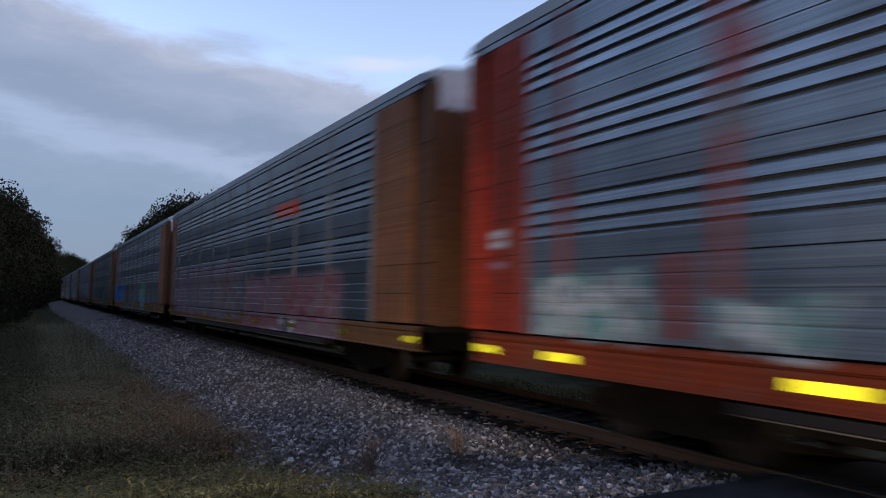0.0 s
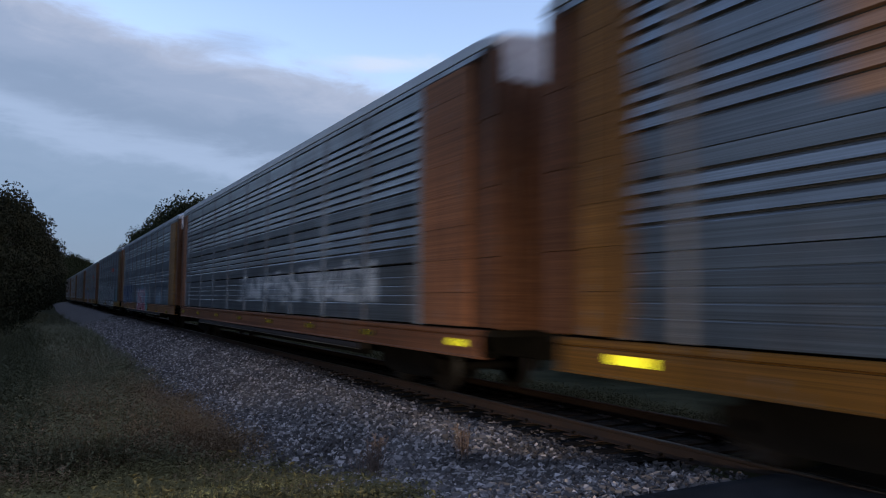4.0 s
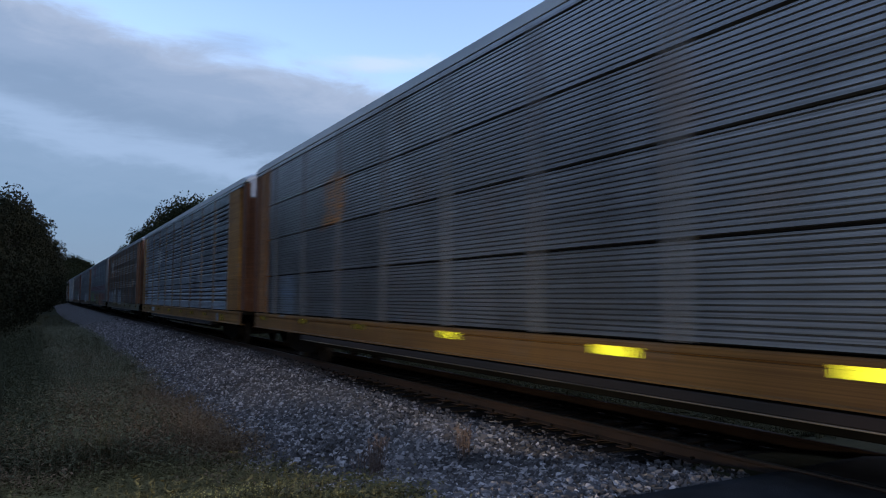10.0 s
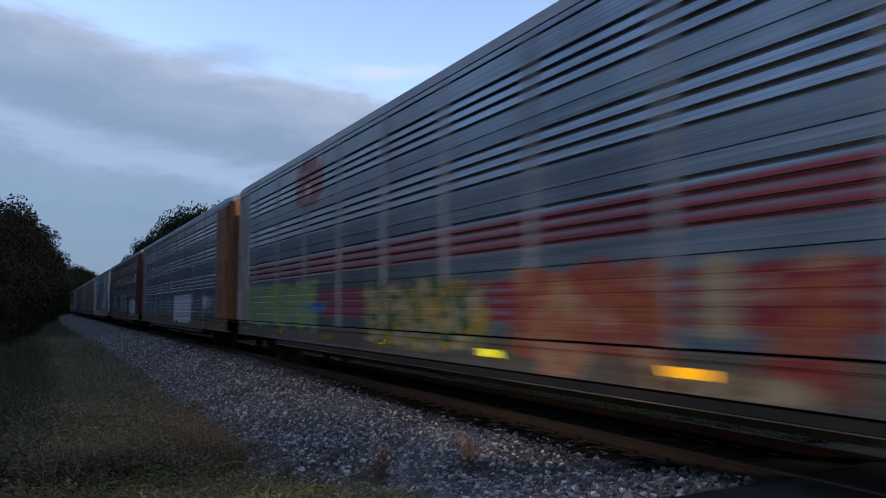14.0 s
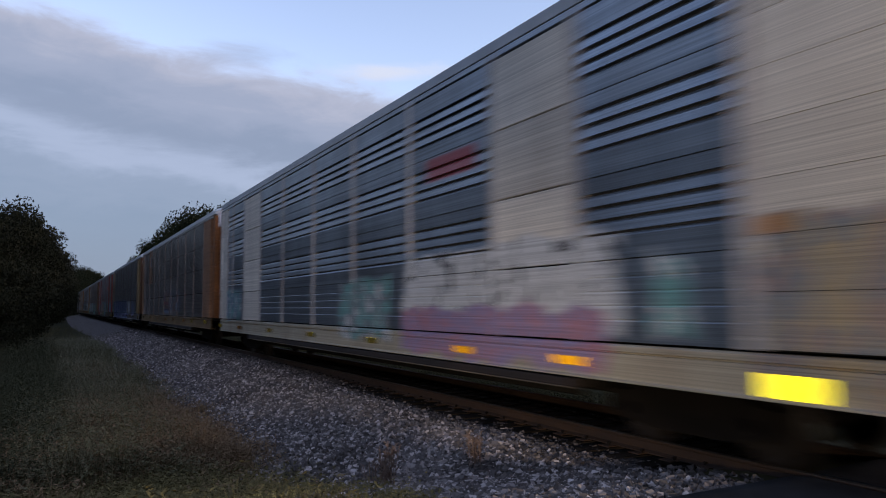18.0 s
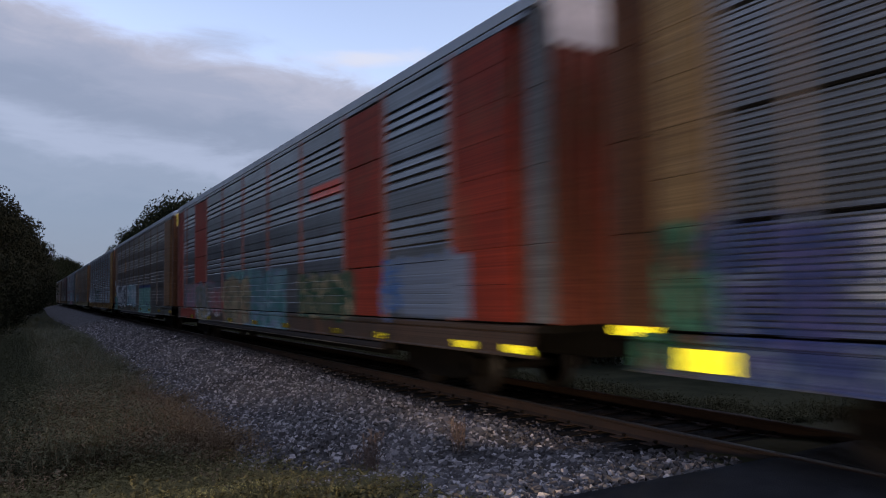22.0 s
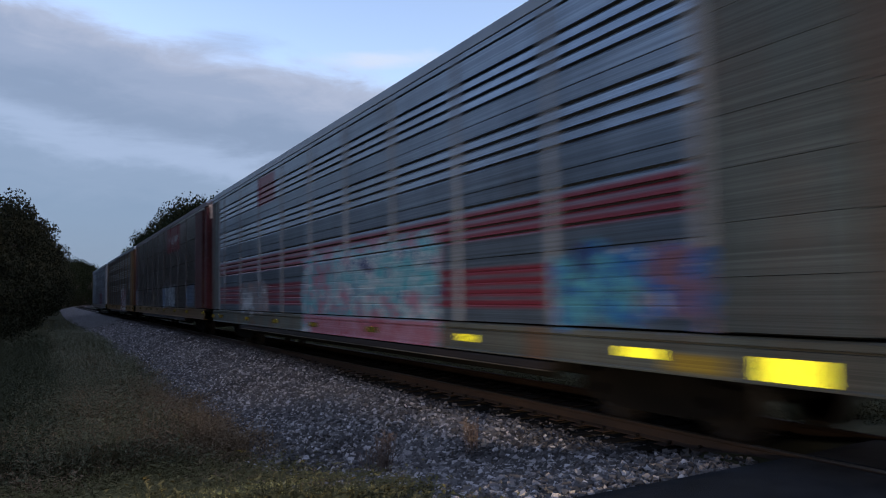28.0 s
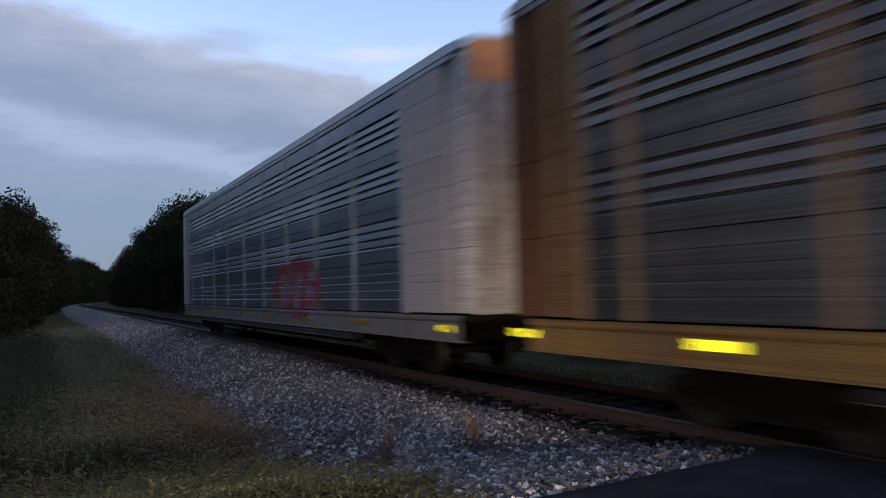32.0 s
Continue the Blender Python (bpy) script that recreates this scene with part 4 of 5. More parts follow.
def ribbed_outline(z0, z1, a, deep, back):
    """Four deep grooves and fine ribs on the flats between them."""
    first = 0.33 if z1 > 5.3 else 0.20
    at = [z1 - first - 0.165 * i for i in (3, 2, 1, 0)]
    marks = [(c, 0.070, 0.028, deep) for c in at]
    edges = [(z0, at[0] - 0.075)] + [(p + 0.030, q - 0.072) for p, q in zip(at, at[1:])] + [(at[-1] + 0.030, z1)]
    for p, q in edges:
        n = int((q - p) / 0.046)
        for i in range(n):
            marks.append((p + (q - p) * (i + 0.55) / n, 0.015, 0.009, a + 0.016))
    pts = [(a, z0)]
    for c, lo, hi, dd in sorted(marks):
        pts += [(a, c - lo), (dd, c - lo * 0.12), (dd, c + hi), (a, c + hi * 0.95)]
    return [(back, z0), (back, z1)] + (pts + [(a, z1)])[::-1]


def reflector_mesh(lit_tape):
    """A glowing strip between added dark ridges, which dim it at flat angles."""
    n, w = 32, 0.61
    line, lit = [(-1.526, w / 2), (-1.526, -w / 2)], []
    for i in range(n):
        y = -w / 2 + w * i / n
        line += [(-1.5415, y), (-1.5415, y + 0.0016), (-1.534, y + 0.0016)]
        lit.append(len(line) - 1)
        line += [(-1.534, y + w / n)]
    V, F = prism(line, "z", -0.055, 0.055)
    me = mesh("reflector", V, F, TAPE_RIDGE)
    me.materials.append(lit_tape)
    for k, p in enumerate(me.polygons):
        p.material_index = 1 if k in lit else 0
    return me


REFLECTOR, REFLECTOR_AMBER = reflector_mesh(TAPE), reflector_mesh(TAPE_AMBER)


def truck_meshes():
    out = {}
    side = []
    for x in (-1.02, 1.02):
        prof = [(-1.25, 0.38), (-1.10, 0.30), (-0.55, 0.22), (0.55, 0.22), (1.10, 0.30), (1.25, 0.38), (1.25, 0.58), (1.0, 0.62), (0.42, 0.82), (-0.42, 0.82), (-1.0, 0.62),
                (-1.25, 0.58)]
        side.append(mesh("side_frame", *prism(prof, "x", x - 0.08, x + 0.08), CAST))
    out["side_frame"] = side
    V, F = wheel_shape(0.42, 0.14)
    out["wheel"] = [mesh("wheel", V, F, TREAD, True), mesh("wheel", [(-x, y, z) for x, y, z in V], [f[::-1] for f in F], TREAD, True)]
    n = 10
    ring = [(0.075 * math.cos(2 * math.pi * i / n), 0.075 * math.sin(2 * math.pi * i / n)) for i in range(n)]
    out["axle"] = mesh("axle", *prism(ring, "x", -1.1, 1.1), CAST, True)
    out["bolster"] = mesh("bolster", *box(-1.0, 1.0, -0.22, 0.22, 0.46, 0.78, 0.05), CAST)
    out["spring"] = mesh("spring", *join(*[prism([(dx + 0.055 * math.cos(a * 0.785), dy + 0.055 * math.sin(a * 0.785)) for a in range(8)], "z", 0.30, 0.50)
                                          for dx in (0.0,) for dy in (-0.16, 0.0, 0.16)]), CAST)
    return out


TRUCK = truck_meshes()
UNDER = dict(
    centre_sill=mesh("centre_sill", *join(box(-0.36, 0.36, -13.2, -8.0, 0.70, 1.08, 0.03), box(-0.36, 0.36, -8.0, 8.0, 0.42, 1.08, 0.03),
                                          box(-0.36, 0.36, 8.0, 13.2, 0.70, 1.08, 0.03)), SHADED_STEEL),
    deck=mesh("deck", *box(-1.44, 1.44, -13.5, 13.5, 1.09, 1.19), SHADED_STEEL),
    cross_bearer=mesh("cross_bearer", *prism([(-1.40, 0.86), (-0.36, 0.66), (0.36, 0.66), (1.40, 0.86), (1.40, 1.085), (-1.40, 1.085)], "y", -0.07, 0.07), SHADED_STEEL),
    # Added near-black apron: fills the gap under the flange with painted shade.
    floor_beam=mesh("floor_beam", *join(box(-1.22, -1.10, -8.3, 8.3, 0.47, 1.085, 0.01), box(1.10, 1.22, -8.3, 8.3, 0.47, 1.085, 0.01)), SHADED_STEEL),
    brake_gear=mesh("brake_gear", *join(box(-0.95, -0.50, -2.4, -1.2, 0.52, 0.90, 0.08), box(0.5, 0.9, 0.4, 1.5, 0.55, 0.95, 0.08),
                                        box(-0.72, -0.66, -8.2, 8.2, 0.74, 0.80, 0.015)), SHADED_STEEL),
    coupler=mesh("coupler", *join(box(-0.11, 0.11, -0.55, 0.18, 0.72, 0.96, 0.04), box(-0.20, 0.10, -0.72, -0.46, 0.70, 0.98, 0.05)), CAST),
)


def door_leaf(x0, x1, y, out):
    """A tall end door of folded steel with upright ribs; out is -1 for the leading end."""
    n = 5
    line = [(x0, y - out * 0.03), (x0, y + out * 0.03)]
    for i in range(n):
        c = x0 + (x1 - x0) * (i + 0.5) / n
        line += [(c - 0.08, y + out * 0.03), (c - 0.055, y + out * 0.10), (c + 0.055, y + out * 0.10), (c + 0.08, y + out * 0.03)]
    line += [(x1, y + out * 0.03), (x1, y - out * 0.03)]
    return prism(line if out < 0 else line[::-1], "z", 1.20, 4.92)


ROOF_LINE = [(-1.535, 5.458), (-1.535, 5.480), (-1.490, 5.492), (-1.490, 5.655), (-1.22, 5.79), (-0.60, 5.90), (0.0, 5.93), (0.60, 5.90), (1.22, 5.79), (1.490, 5.655),
             (1.490, 5.492), (1.535, 5.480), (1.535, 5.458)]
ROOF_MESH = {}
FAR_SIDE = {}


def roof_mesh(mat):
    if mat.name not in ROOF_MESH:
        n, V, F = len(ROOF_LINE), [], []
        # the sheets bend down over the last half metre
        for y, k in ((-HALF + 0.02, 0.50), (-HALF + 0.22, 0.82), (-HALF + 0.60, 1.0), (HALF - 0.60, 1.0), (HALF - 0.22, 0.82), (HALF - 0.02, 0.50)):
            V += [(x, y, z if z < 5.50 else 5.492 + (z - 5.492) * k) for x, z in ROOF_LINE[::-1]]
        for j in range(5):
            F += [(j * n + i, (j + 1) * n + i, (j + 1) * n + (i + 1) % n, j * n + (i + 1) % n) for i in range(n)]
        F += [tuple(range(n)), tuple(range(6 * n - 1, 5 * n - 1, -1))]
        pieces = [(V, F)]
        for i in range(21):
            y = -12.0 + 1.2 * i
            rib = [(x * 1.004, z + 0.018) for x, z in ROOF_LINE[4:9]]
            pieces.append(prism((rib + [(0.9, 5.75), (-0.9, 5.75)])[::-1], "y", y - 0.035, y + 0.035))
        ROOF_MESH[mat.name] = mesh("roof", *join(*pieces), mat)
    return ROOF_MESH[mat.name]


def car_carrier(number, kind, seams, panel, paint, sill, patches, tapes, label, post=None, gable=(0.45, 0.45, 0.47), roof=None, wide=(), stripes=(), rust=0.35, tape_z=0.97, door=(0.125, 0.050, 0.022), twin=(), flaked=0.6, end_post=None, amber=(), ragged=False, high=()):
    """One car with all its parts; its middle is the origin, its leading end towards -y, the side to the camera at -x."""
    car = tagged(new("car_carrier"), label, "railway wagon", group="covered car carriers of the train")
    worn = tuple(0.62 * c for c in paint)
    if ragged:
        # the end's paint runs out raggedly over the first ribs
        patches = patches + [(-11.7, -10.72, 1.20, 5.50, "L", (worn, worn, worn)), (-11.2, -9.7, 1.30, 5.30, "L", (panel, worn, panel)), (11.95, 12.4, 1.20, 5.50, "L", (worn, worn, worn))]
    # tint by sheet: grouped bluer, fine warmer, ribbed a little darker, brown ones nearly kept
    if panel[2] <= panel[0]:
        tone = (1.03, 1.01, 1.0)
    elif kind == "grouped":
        tone = (0.97, 1.05, 1.12)
    else:
        tone = {"fine": (1.04, 0.99, 0.97), "ribbed": (0.93, 0.96, 0.99)}[kind]
    sheet = tuple(c * f for c, f in zip(panel, tone))
    steel = car_paint("side_steel", sheet, list(stripes) + patches, number, 0.37, rust, 0.30, metal=0.75)
    coat = car_paint("end_paint", tuple(0.66 * c for c in paint), patches, number + 40, 0.7, 0.5 if flaked else 0.2, 0.25 if flaked else 0.12, flaked=flaked)
    upright = car_paint("post_paint", post or panel, patches, number + 80, 0.6, rust, 0.18, flaked=0.75)
    beam = car_paint("sill_paint", tuple(0.44 * c for c in sill), patches, number + 120, 0.7, 0.8 if flaked else 0.3, 0.30 if flaked else 0.15, flaked=flaked * 0.8)
    leaf = car_paint("door_paint", door, [], number + 200, 0.7, 0.5, 0.25, flaked=0.25)
    jamb = car_paint("jamb_paint", end_post, [], number + 240, 0.7, 0.4, 0.25) if end_post else leaf
    top = car_paint("gable_paint", gable, [], number + 160, 0.6, 0.3, 0.12)
    step, levels = (Z1 - Z0) / ROWS, LEVELS[seams]
    posts = POSTS_WIDE if wide else POSTS
    bays = [(a, b) for a, b in zip(posts, posts[1:])] + [(posts[-1], 12.1)]
    for r in range(ROWS):
        za, zb = levels[r], levels[r + 1] - (0.046 if seams else 0.014)
        if r == ROWS - 1:
            zb = Z1 - 0.102
        for n, (ya, yb) in enumerate(bays):
            if n in wide:
                V, F = box(-1.53, -1.46, ya, yb, za, zb - 0.008, 0.008)
                part("side_panel", mesh("side_panel", V, F, coat), car, "smooth painted side panel")
            else:
                part("side_panel", panel_mesh(kind, za, zb, ya, yb, steel), car)
    for y in posts + [12.1]:
        w = 0.085 if kind == "grouped" else 0.065
        prof = [(-1.46, y - w), (-1.46, y + w), (-1.524, y + w), (-1.534, y + w - 0.015), (-1.534, y - w + 0.015), (-1.524, y - w)]
        part("side_post", mesh("side_post", *prism(prof, "z", 1.205, 5.43), upright), car)
    for ya, yb in ((-12.92, posts[0] - 0.11), (12.21, 12.92)):
        for r in range(2 * ROWS):
            za, zb = Z0 + r * step / 2, min(Z0 + (r + 1) * step / 2 - 0.006, Z1 - 0.092)
            V, F = prism([(-1.40, ya), (-1.40, yb), (-1.545, yb), (-1.545, ya + 0.04), (-1.51, ya)] if ya < 0 else
                         [(-1.40, ya), (-1.40, yb), (-1.51, yb), (-1.545, yb - 0.04), (-1.545, ya)], "z", za, zb)
            part("corner_panel", mesh("corner_panel", V, F, coat), car, "flat painted steel plate at the corner")
    for r in range(ROWS):
        za, zb = Z0 + r * step, Z0 + (r + 1) * step - 0.012
        for out in (-1, 1):
            line = [(-1.36, 13.26 * out), (-1.36, HALF * out), (-1.47, HALF * out), (-1.50, (HALF - 0.04) * out), (-1.50, 13.26 * out)]
            part("end_post", mesh("end_post", *prism(line[::out], "z", za, zb), jamb if out < 0 else leaf), car, "rusty steel post at the end")
            line = [(-1.30, 12.90 * out), (-1.30, 13.27 * out), (-1.405, 13.27 * out), (-1.405, 13.12 * out), (-1.43, 13.09 * out), (-1.43, 12.90 * out)]
            part("set_back_plate", mesh("set_back_plate", *prism(line[::out], "z", za, zb), leaf), car, "set-back steel plate beside the corner")
    part("top_chord", mesh("top_chord", *box(-1.532, -1.42, -13.3, 13.3, Z1 - 0.072, Z1 + 0.020, 0.006), steel), car, "narrow steel chord under the roof")
    part("inner_lining", mesh("inner_lining", *box(-1.40, -1.38, -12.89, 12.89, 1.2, 5.43), BACKING), car, "near-black sheet standing in for the unlit inside")
    # the far side, in one piece
    if kind not in FAR_SIDE:
        pieces = [prism([(-x, z) for x, z in panel_outline(kind, Z0 + r * step, Z0 + (r + 1) * step)][::-1], "y", -HALF, HALF) for r in range(ROWS)]
        pieces += [box(1.45, 1.55, y - 0.1, y + 0.1, 1.25, 5.43) for y in POSTS]
        FAR_SIDE[kind] = join(*pieces)
    part("far_side_wall", mesh("far_side_wall", *FAR_SIDE[kind], steel), car)
    # sills
    near = [(-1.52, 0.75), (-1.56, 0.757), (-1.56, 0.775), (-1.53, 0.79), (-1.53, 1.075), (-1.495, 1.080), (-1.495, 1.098), (-1.53, 1.105), (-1.53, 1.165), (-1.50, 1.185), (-1.36, 1.185), (-1.36, 1.170), (-1.49, 1.155), (-1.49, 0.78), (-1.36, 0.77), (-1.36, 0.75)]
    part("side_sill", mesh("side_sill", *prism(near[::-1], "y", -13.27, 13.27), beam), car, "painted steel side sill")
    part("sill_edge", mesh("sill_edge", *box(-1.560, -1.50, -8.58, 8.58, 0.606, 0.620, 0.003), LIT_EDGE), car, "thin edge under the sill, pale as if catching light")
    part("side_sill", mesh("side_sill", *prism([(-x, z) for x, z in near], "y", -13.27, 13.27), beam), car)
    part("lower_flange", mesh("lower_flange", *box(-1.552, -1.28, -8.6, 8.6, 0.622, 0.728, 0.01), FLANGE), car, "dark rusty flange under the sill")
    part("roof", roof_mesh(roof or ROOF_GREY), car, "galvanised sheet steel roof")
    # ends
    for out, y in ((-1, -HALF + 0.05), (1, HALF - 0.05)):
        for x0, x1 in ((-1.39, -0.005), (0.005, 1.39)):
            part("end_door", mesh("end_door", *door_leaf(x0, x1, y, out), leaf), car, "ribbed steel end door")
        g = [(-1.40, 4.95), (1.40, 4.95), (1.40, 5.48), (1.15, 5.62), (0.6, 5.68), (0.0, 5.70), (-0.6, 5.68), (-1.15, 5.62), (-1.40, 5.48)]
        part("gable", mesh("gable", *prism(g, "y", y - 0.05, y + 0.05), top), car, "plain plate over the end doors")
        c = part("coupler", UNDER["coupler"], car)
        c.matrix_basis = pose(0, y - 0.05 * out, 0, 0, 0, 0 if out < 0 else 180)
    # under the floor
    for k in ("centre_sill", "deck", "floor_beam", "brake_gear"):
        part(k, UNDER[k], car)
    for y in (-6, -3, 0, 3, 6):
        part("cross_bearer", UNDER["cross_bearer"], car).location = (0, y, 0)
    for y in (-10.0, 10.0):
        t = part("truck", TRUCK["bolster"], car, "black cast steel truck")
        t.location = (0, y, 0)
        for i in range(2):
            part("side_frame", TRUCK["side_frame"][i], t)
            part("spring", TRUCK["spring"], t).location = ((-1.02, 1.02)[i] * 1.0, 0, 0)
        for dy in (-0.88, 0.88):
            part("axle", TRUCK["axle"], t).location = (0, dy, 0.42)
            for i, x in enumerate((-0.755, 0.755)):
                part("wheel", TRUCK["wheel"][i], t).location = (x, dy, 0.42)
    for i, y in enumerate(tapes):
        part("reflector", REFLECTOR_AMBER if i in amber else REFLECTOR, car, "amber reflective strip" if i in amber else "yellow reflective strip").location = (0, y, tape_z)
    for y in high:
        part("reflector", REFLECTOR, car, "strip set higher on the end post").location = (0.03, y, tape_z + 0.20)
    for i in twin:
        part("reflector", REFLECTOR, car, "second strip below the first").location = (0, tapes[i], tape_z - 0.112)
    return car


GALV, BLUISH, BROWNISH = (0.215, 0.240, 0.266), (0.325, 0.350, 0.380), (0.148, 0.131, 0.124)
DULL, PALE = (0.24, 0.243, 0.25), (0.262, 0.280, 0.302)
TAN, OCHRE, RED = (0.41, 0.158, 0.066), (0.40, 0.175, 0.055), (0.42, 0.045, 0.018)
OXIDE, MAROON, CREAM = (0.34, 0.135, 0.055), (0.080, 0.018, 0.019), (0.72, 0.66, 0.57)
WORN = (0.275, 0.235, 0.205)
RED_ROWS = [(-11.2, 12.0, z, z + 0.115, "F", "dred,dred,dred") for z in (1.42, 1.58, 1.74, 1.90, 2.44, 2.60, 2.76)]
EVEN = [-12.6, -9.0, -5.4, -1.8, 1.8, 5.4, 9.0, 12.6]


def build_train():
    cars = []
    add = lambda *a, **k: cars.append(car_carrier(len(cars), *a, **k))
    add("grouped", False, PALE, RED, (0.46, 0.07, 0.018),
        [(9.8, 11.8, 1.21, 1.94, "L", "teal,white,grey"),
         (9.3, 9.4, 1.28, 2.15, "F", "red,red,red"),
         (7.8, 8.8, 1.21, 1.69, "L", "white,teal,grey"),
         (8.5, 8.7, 3.14, 4.46, "L", "pinkred,grey,grey"),
         (12.5, 13.3, 2.54, 2.63, "F", "white,white,white"),
         (12.5, 13.3, 2.4, 2.48, "F", "white,white,white"),
         (12.5, 13.1, 2.11, 2.18, "F", "pink,pink,pink")],
        [7.7, 11.3, 13.0], "silver-grey car carrier wagon with orange-red sill and ends", post=(0.32, 0.060, 0.038), door=RED, tape_z=0.95)
    add("grouped", False, (0.178, 0.194, 0.210), TAN, OCHRE,
        [(-9.6, -1.3, 0.72, 2.26, "L", "pinkbr,dpink,pink"),
         (-0.7, 11.7, 0.94, 2.85, "L", "dpink,grey,pink"),
         (-9.2, -5.6, 1.05, 2.12, "L", "pinkbr,crimson,pink"),
         (-6.4, -4.6, 0.80, 1.12, "L", "white,black,pinkbr"),
         (-5.0, -1.4, 0.78, 1.12, "L", "crimson,pinkbr,crimson"),
         (-0.4, 3.4, 1.10, 2.40, "L", "pinkbr,grey,crimson"),
         (4.2, 8.0, 1.16, 2.52, "L", "grey,pinkbr,dpink"),
         (8.6, 11.5, 1.12, 2.40, "L", "pink,grey,dpink"),
         (-6.5, -4.4, 3.79, 4.17, "F", "redor,redor,redor")],
        [-13, -9.8, -6.2, -2.6, 1.0, 4.4, 8.1, 13.2], "grey ribbed car carrier wagon with pink and white graffiti", post=WORN, tape_z=0.95)
    add("grouped", False, GALV, TAN, OCHRE,
        [(6.2, 12.7, 1.2, 2.41, "L", "blue,blue,lblue"),
         (-0.3, 5.3, 0.62, 2.42, "L", "dgreen,pinkbr,dgreen"),
         (-2.1, -0.8, 1.17, 1.97, "L", "pinkbr,dgreen,grey"),
         (-5.5, -3, 1.02, 2.37, "O", "sky,teal,sky"),
         (-5.5, -3.8, 1.49, 2.45, "O", "lime,teal,lime"),
         (-5.5, -3.9, 1.14, 1.49, "L", "cream,teal,cream"),
         (-4.4, -3.5, 0.67, 1.08, "O", "sky,sky,sky"),
         (-5.5, -5, 0.71, 1.18, "F", "yellow,cream,yellow"),
         (3.2, 3.6, 3.56, 4.15, "F", "pinkred,pinkred,pinkred"),
         (-2.5, -2.2, 3.51, 4.2, "F", "pinkred,pinkred,pinkred")],
        [-13, -9.9, -6.4, -2.7, 1.1, 4.8, 8.5, 12.2], "grey ribbed car carrier wagon with blue and green graffiti", post=(0.31, 0.185, 0.115), tape_z=0.98)
    add("grouped", False, (0.170, 0.174, 0.182), (0.29, 0.125, 0.025), (0.40, 0.175, 0.02),
        [(-5.2, 1, 0.69, 2.26, "L", "dgreen,dteal,white"),
         (-1.3, 0.4, 1.13, 2.19, "L", "dgreen,black,dteal"),
         (0.8, 1, 0.89, 2.32, "F", "white,white,grey"),
         (-1, 0.3, 2.17, 2.25, "F", "white,white,white"),
         (7.7, 9.5, 3.33, 5.35, "F", "tan,tan,tan")],
        [-10, -6.4, -2.7, 1, 4.6, 8.3, 12], "grey ribbed car carrier wagon with worn yellow ends", post=WORN, flaked=0.9, tape_z=0.97, amber=(0, 1, 2), ragged=True)
    add("grouped", True, DULL, TAN, TAN,
        [(-9.4, 1.9, 1.57, 2.32, "L", "white,grey,grey")],
        EVEN, "dull grey car carrier wagon with tan ends", post=DULL, roof=ROOF_LIGHT, tape_z=0.97)
    add("grouped", False, GALV, (0.34, 0.17, 0.055), OCHRE,
        [(-2, 2.4, 0.8, 2.13, "L", "purple,pink,white"),
         (-8.3, -6.7, 1.2, 1.88, "L", "lblue,grey,white"),
         (5.7, 11.6, 1.17, 2.42, "L", "navy,grey,lblue"),
         (-2.6, 3.0, 0.82, 2.20, "O", "lblue,cyan,lblue"),
         (-1.8, 2.5, 0.78, 2.05, "L", "pink,white,pinkred"),
         (-1.3, -0, 1.12, 1.83, "L", "lblue,pinkred,lblue"),
         (-1.7, 2.1, 0.64, 1.16, "F", "pinkred,pink,pink"),
         (-2.9, -2.2, 0.74, 1.21, "F", "teal,teal,teal")],
        [-10.8, -7.1, -3.4, 0.4, 4.1, 8, 11.8], "grey ribbed car carrier wagon with pink and blue graffiti", post=WORN, tape_z=0.84)
    add("grouped", False, GALV, (0.18, 0.09, 0.032), (0.52, 0.27, 0.035),
        [(1.9, 11.5, 0.74, 3.19, "L", "white,grey,dgreen"),
         (-8, 0.8, 0.7, 2.52, "L", "white,grey,black"),
         (-11.4, -8.7, 1.14, 2.37, "L", "dteal,slate,mint"),
         (-9, -8.2, 1.16, 2.23, "L", "olive,grey,olive"),
         (-7.1, -4.4, 3.83, 4.14, "F", "redor,redor,redor")],
        [-11.8, -9.1, -6.8, -3, 0.7, 4.4, 10], "grey ribbed car carrier wagon covered in white graffiti letters", post=WORN, flaked=0.9, twin=(0,), tape_z=0.87)
    add("grouped", False, GALV, TAN, (0.546, 0.255, 0.064),
        [(1.9, 5.5, 0.73, 2.14, "L", "lilac,white,purple"),
         (1.9, 3, 1.06, 1.7, "L", "pink,pinkred,lilac"),
         (2.4, 4.5, 2.14, 2.36, "L", "dgreen,black,dgreen"),
         (-5.8, -4.2, 1.15, 2.09, "L", "lblue,teal,white"),
         (-10.7, -9.3, 1.12, 2.25, "L", "lblue,white,slate"),
         (-7.5, -6.9, 1.15, 2.06, "L", "teal,lime,grey"),
         (-5.9, -4.9, 0.8, 1.14, "F", "teal,teal,teal"),
         (-7.9, -7.6, 0.76, 1.08, "F", "teal,teal,teal"),
         (-6.8, -4.6, 3.82, 4.12, "F", "redor,redor,redor"),
         (10.3, 10.6, 1.31, 1.72, "F", "orange,orange,orange"),
         (8.2, 8.6, 1.36, 1.76, "F", "orange,orange,orange")],
        [-12.1, -8.8, -6.8, -3.1, 0.7, 4.6, 8.6, 11, 13.3], "grey ribbed car carrier wagon with purple and teal graffiti", post=(0.36, 0.21, 0.115), roof=ROOF_GREY, twin=(0,), tape_z=0.93)
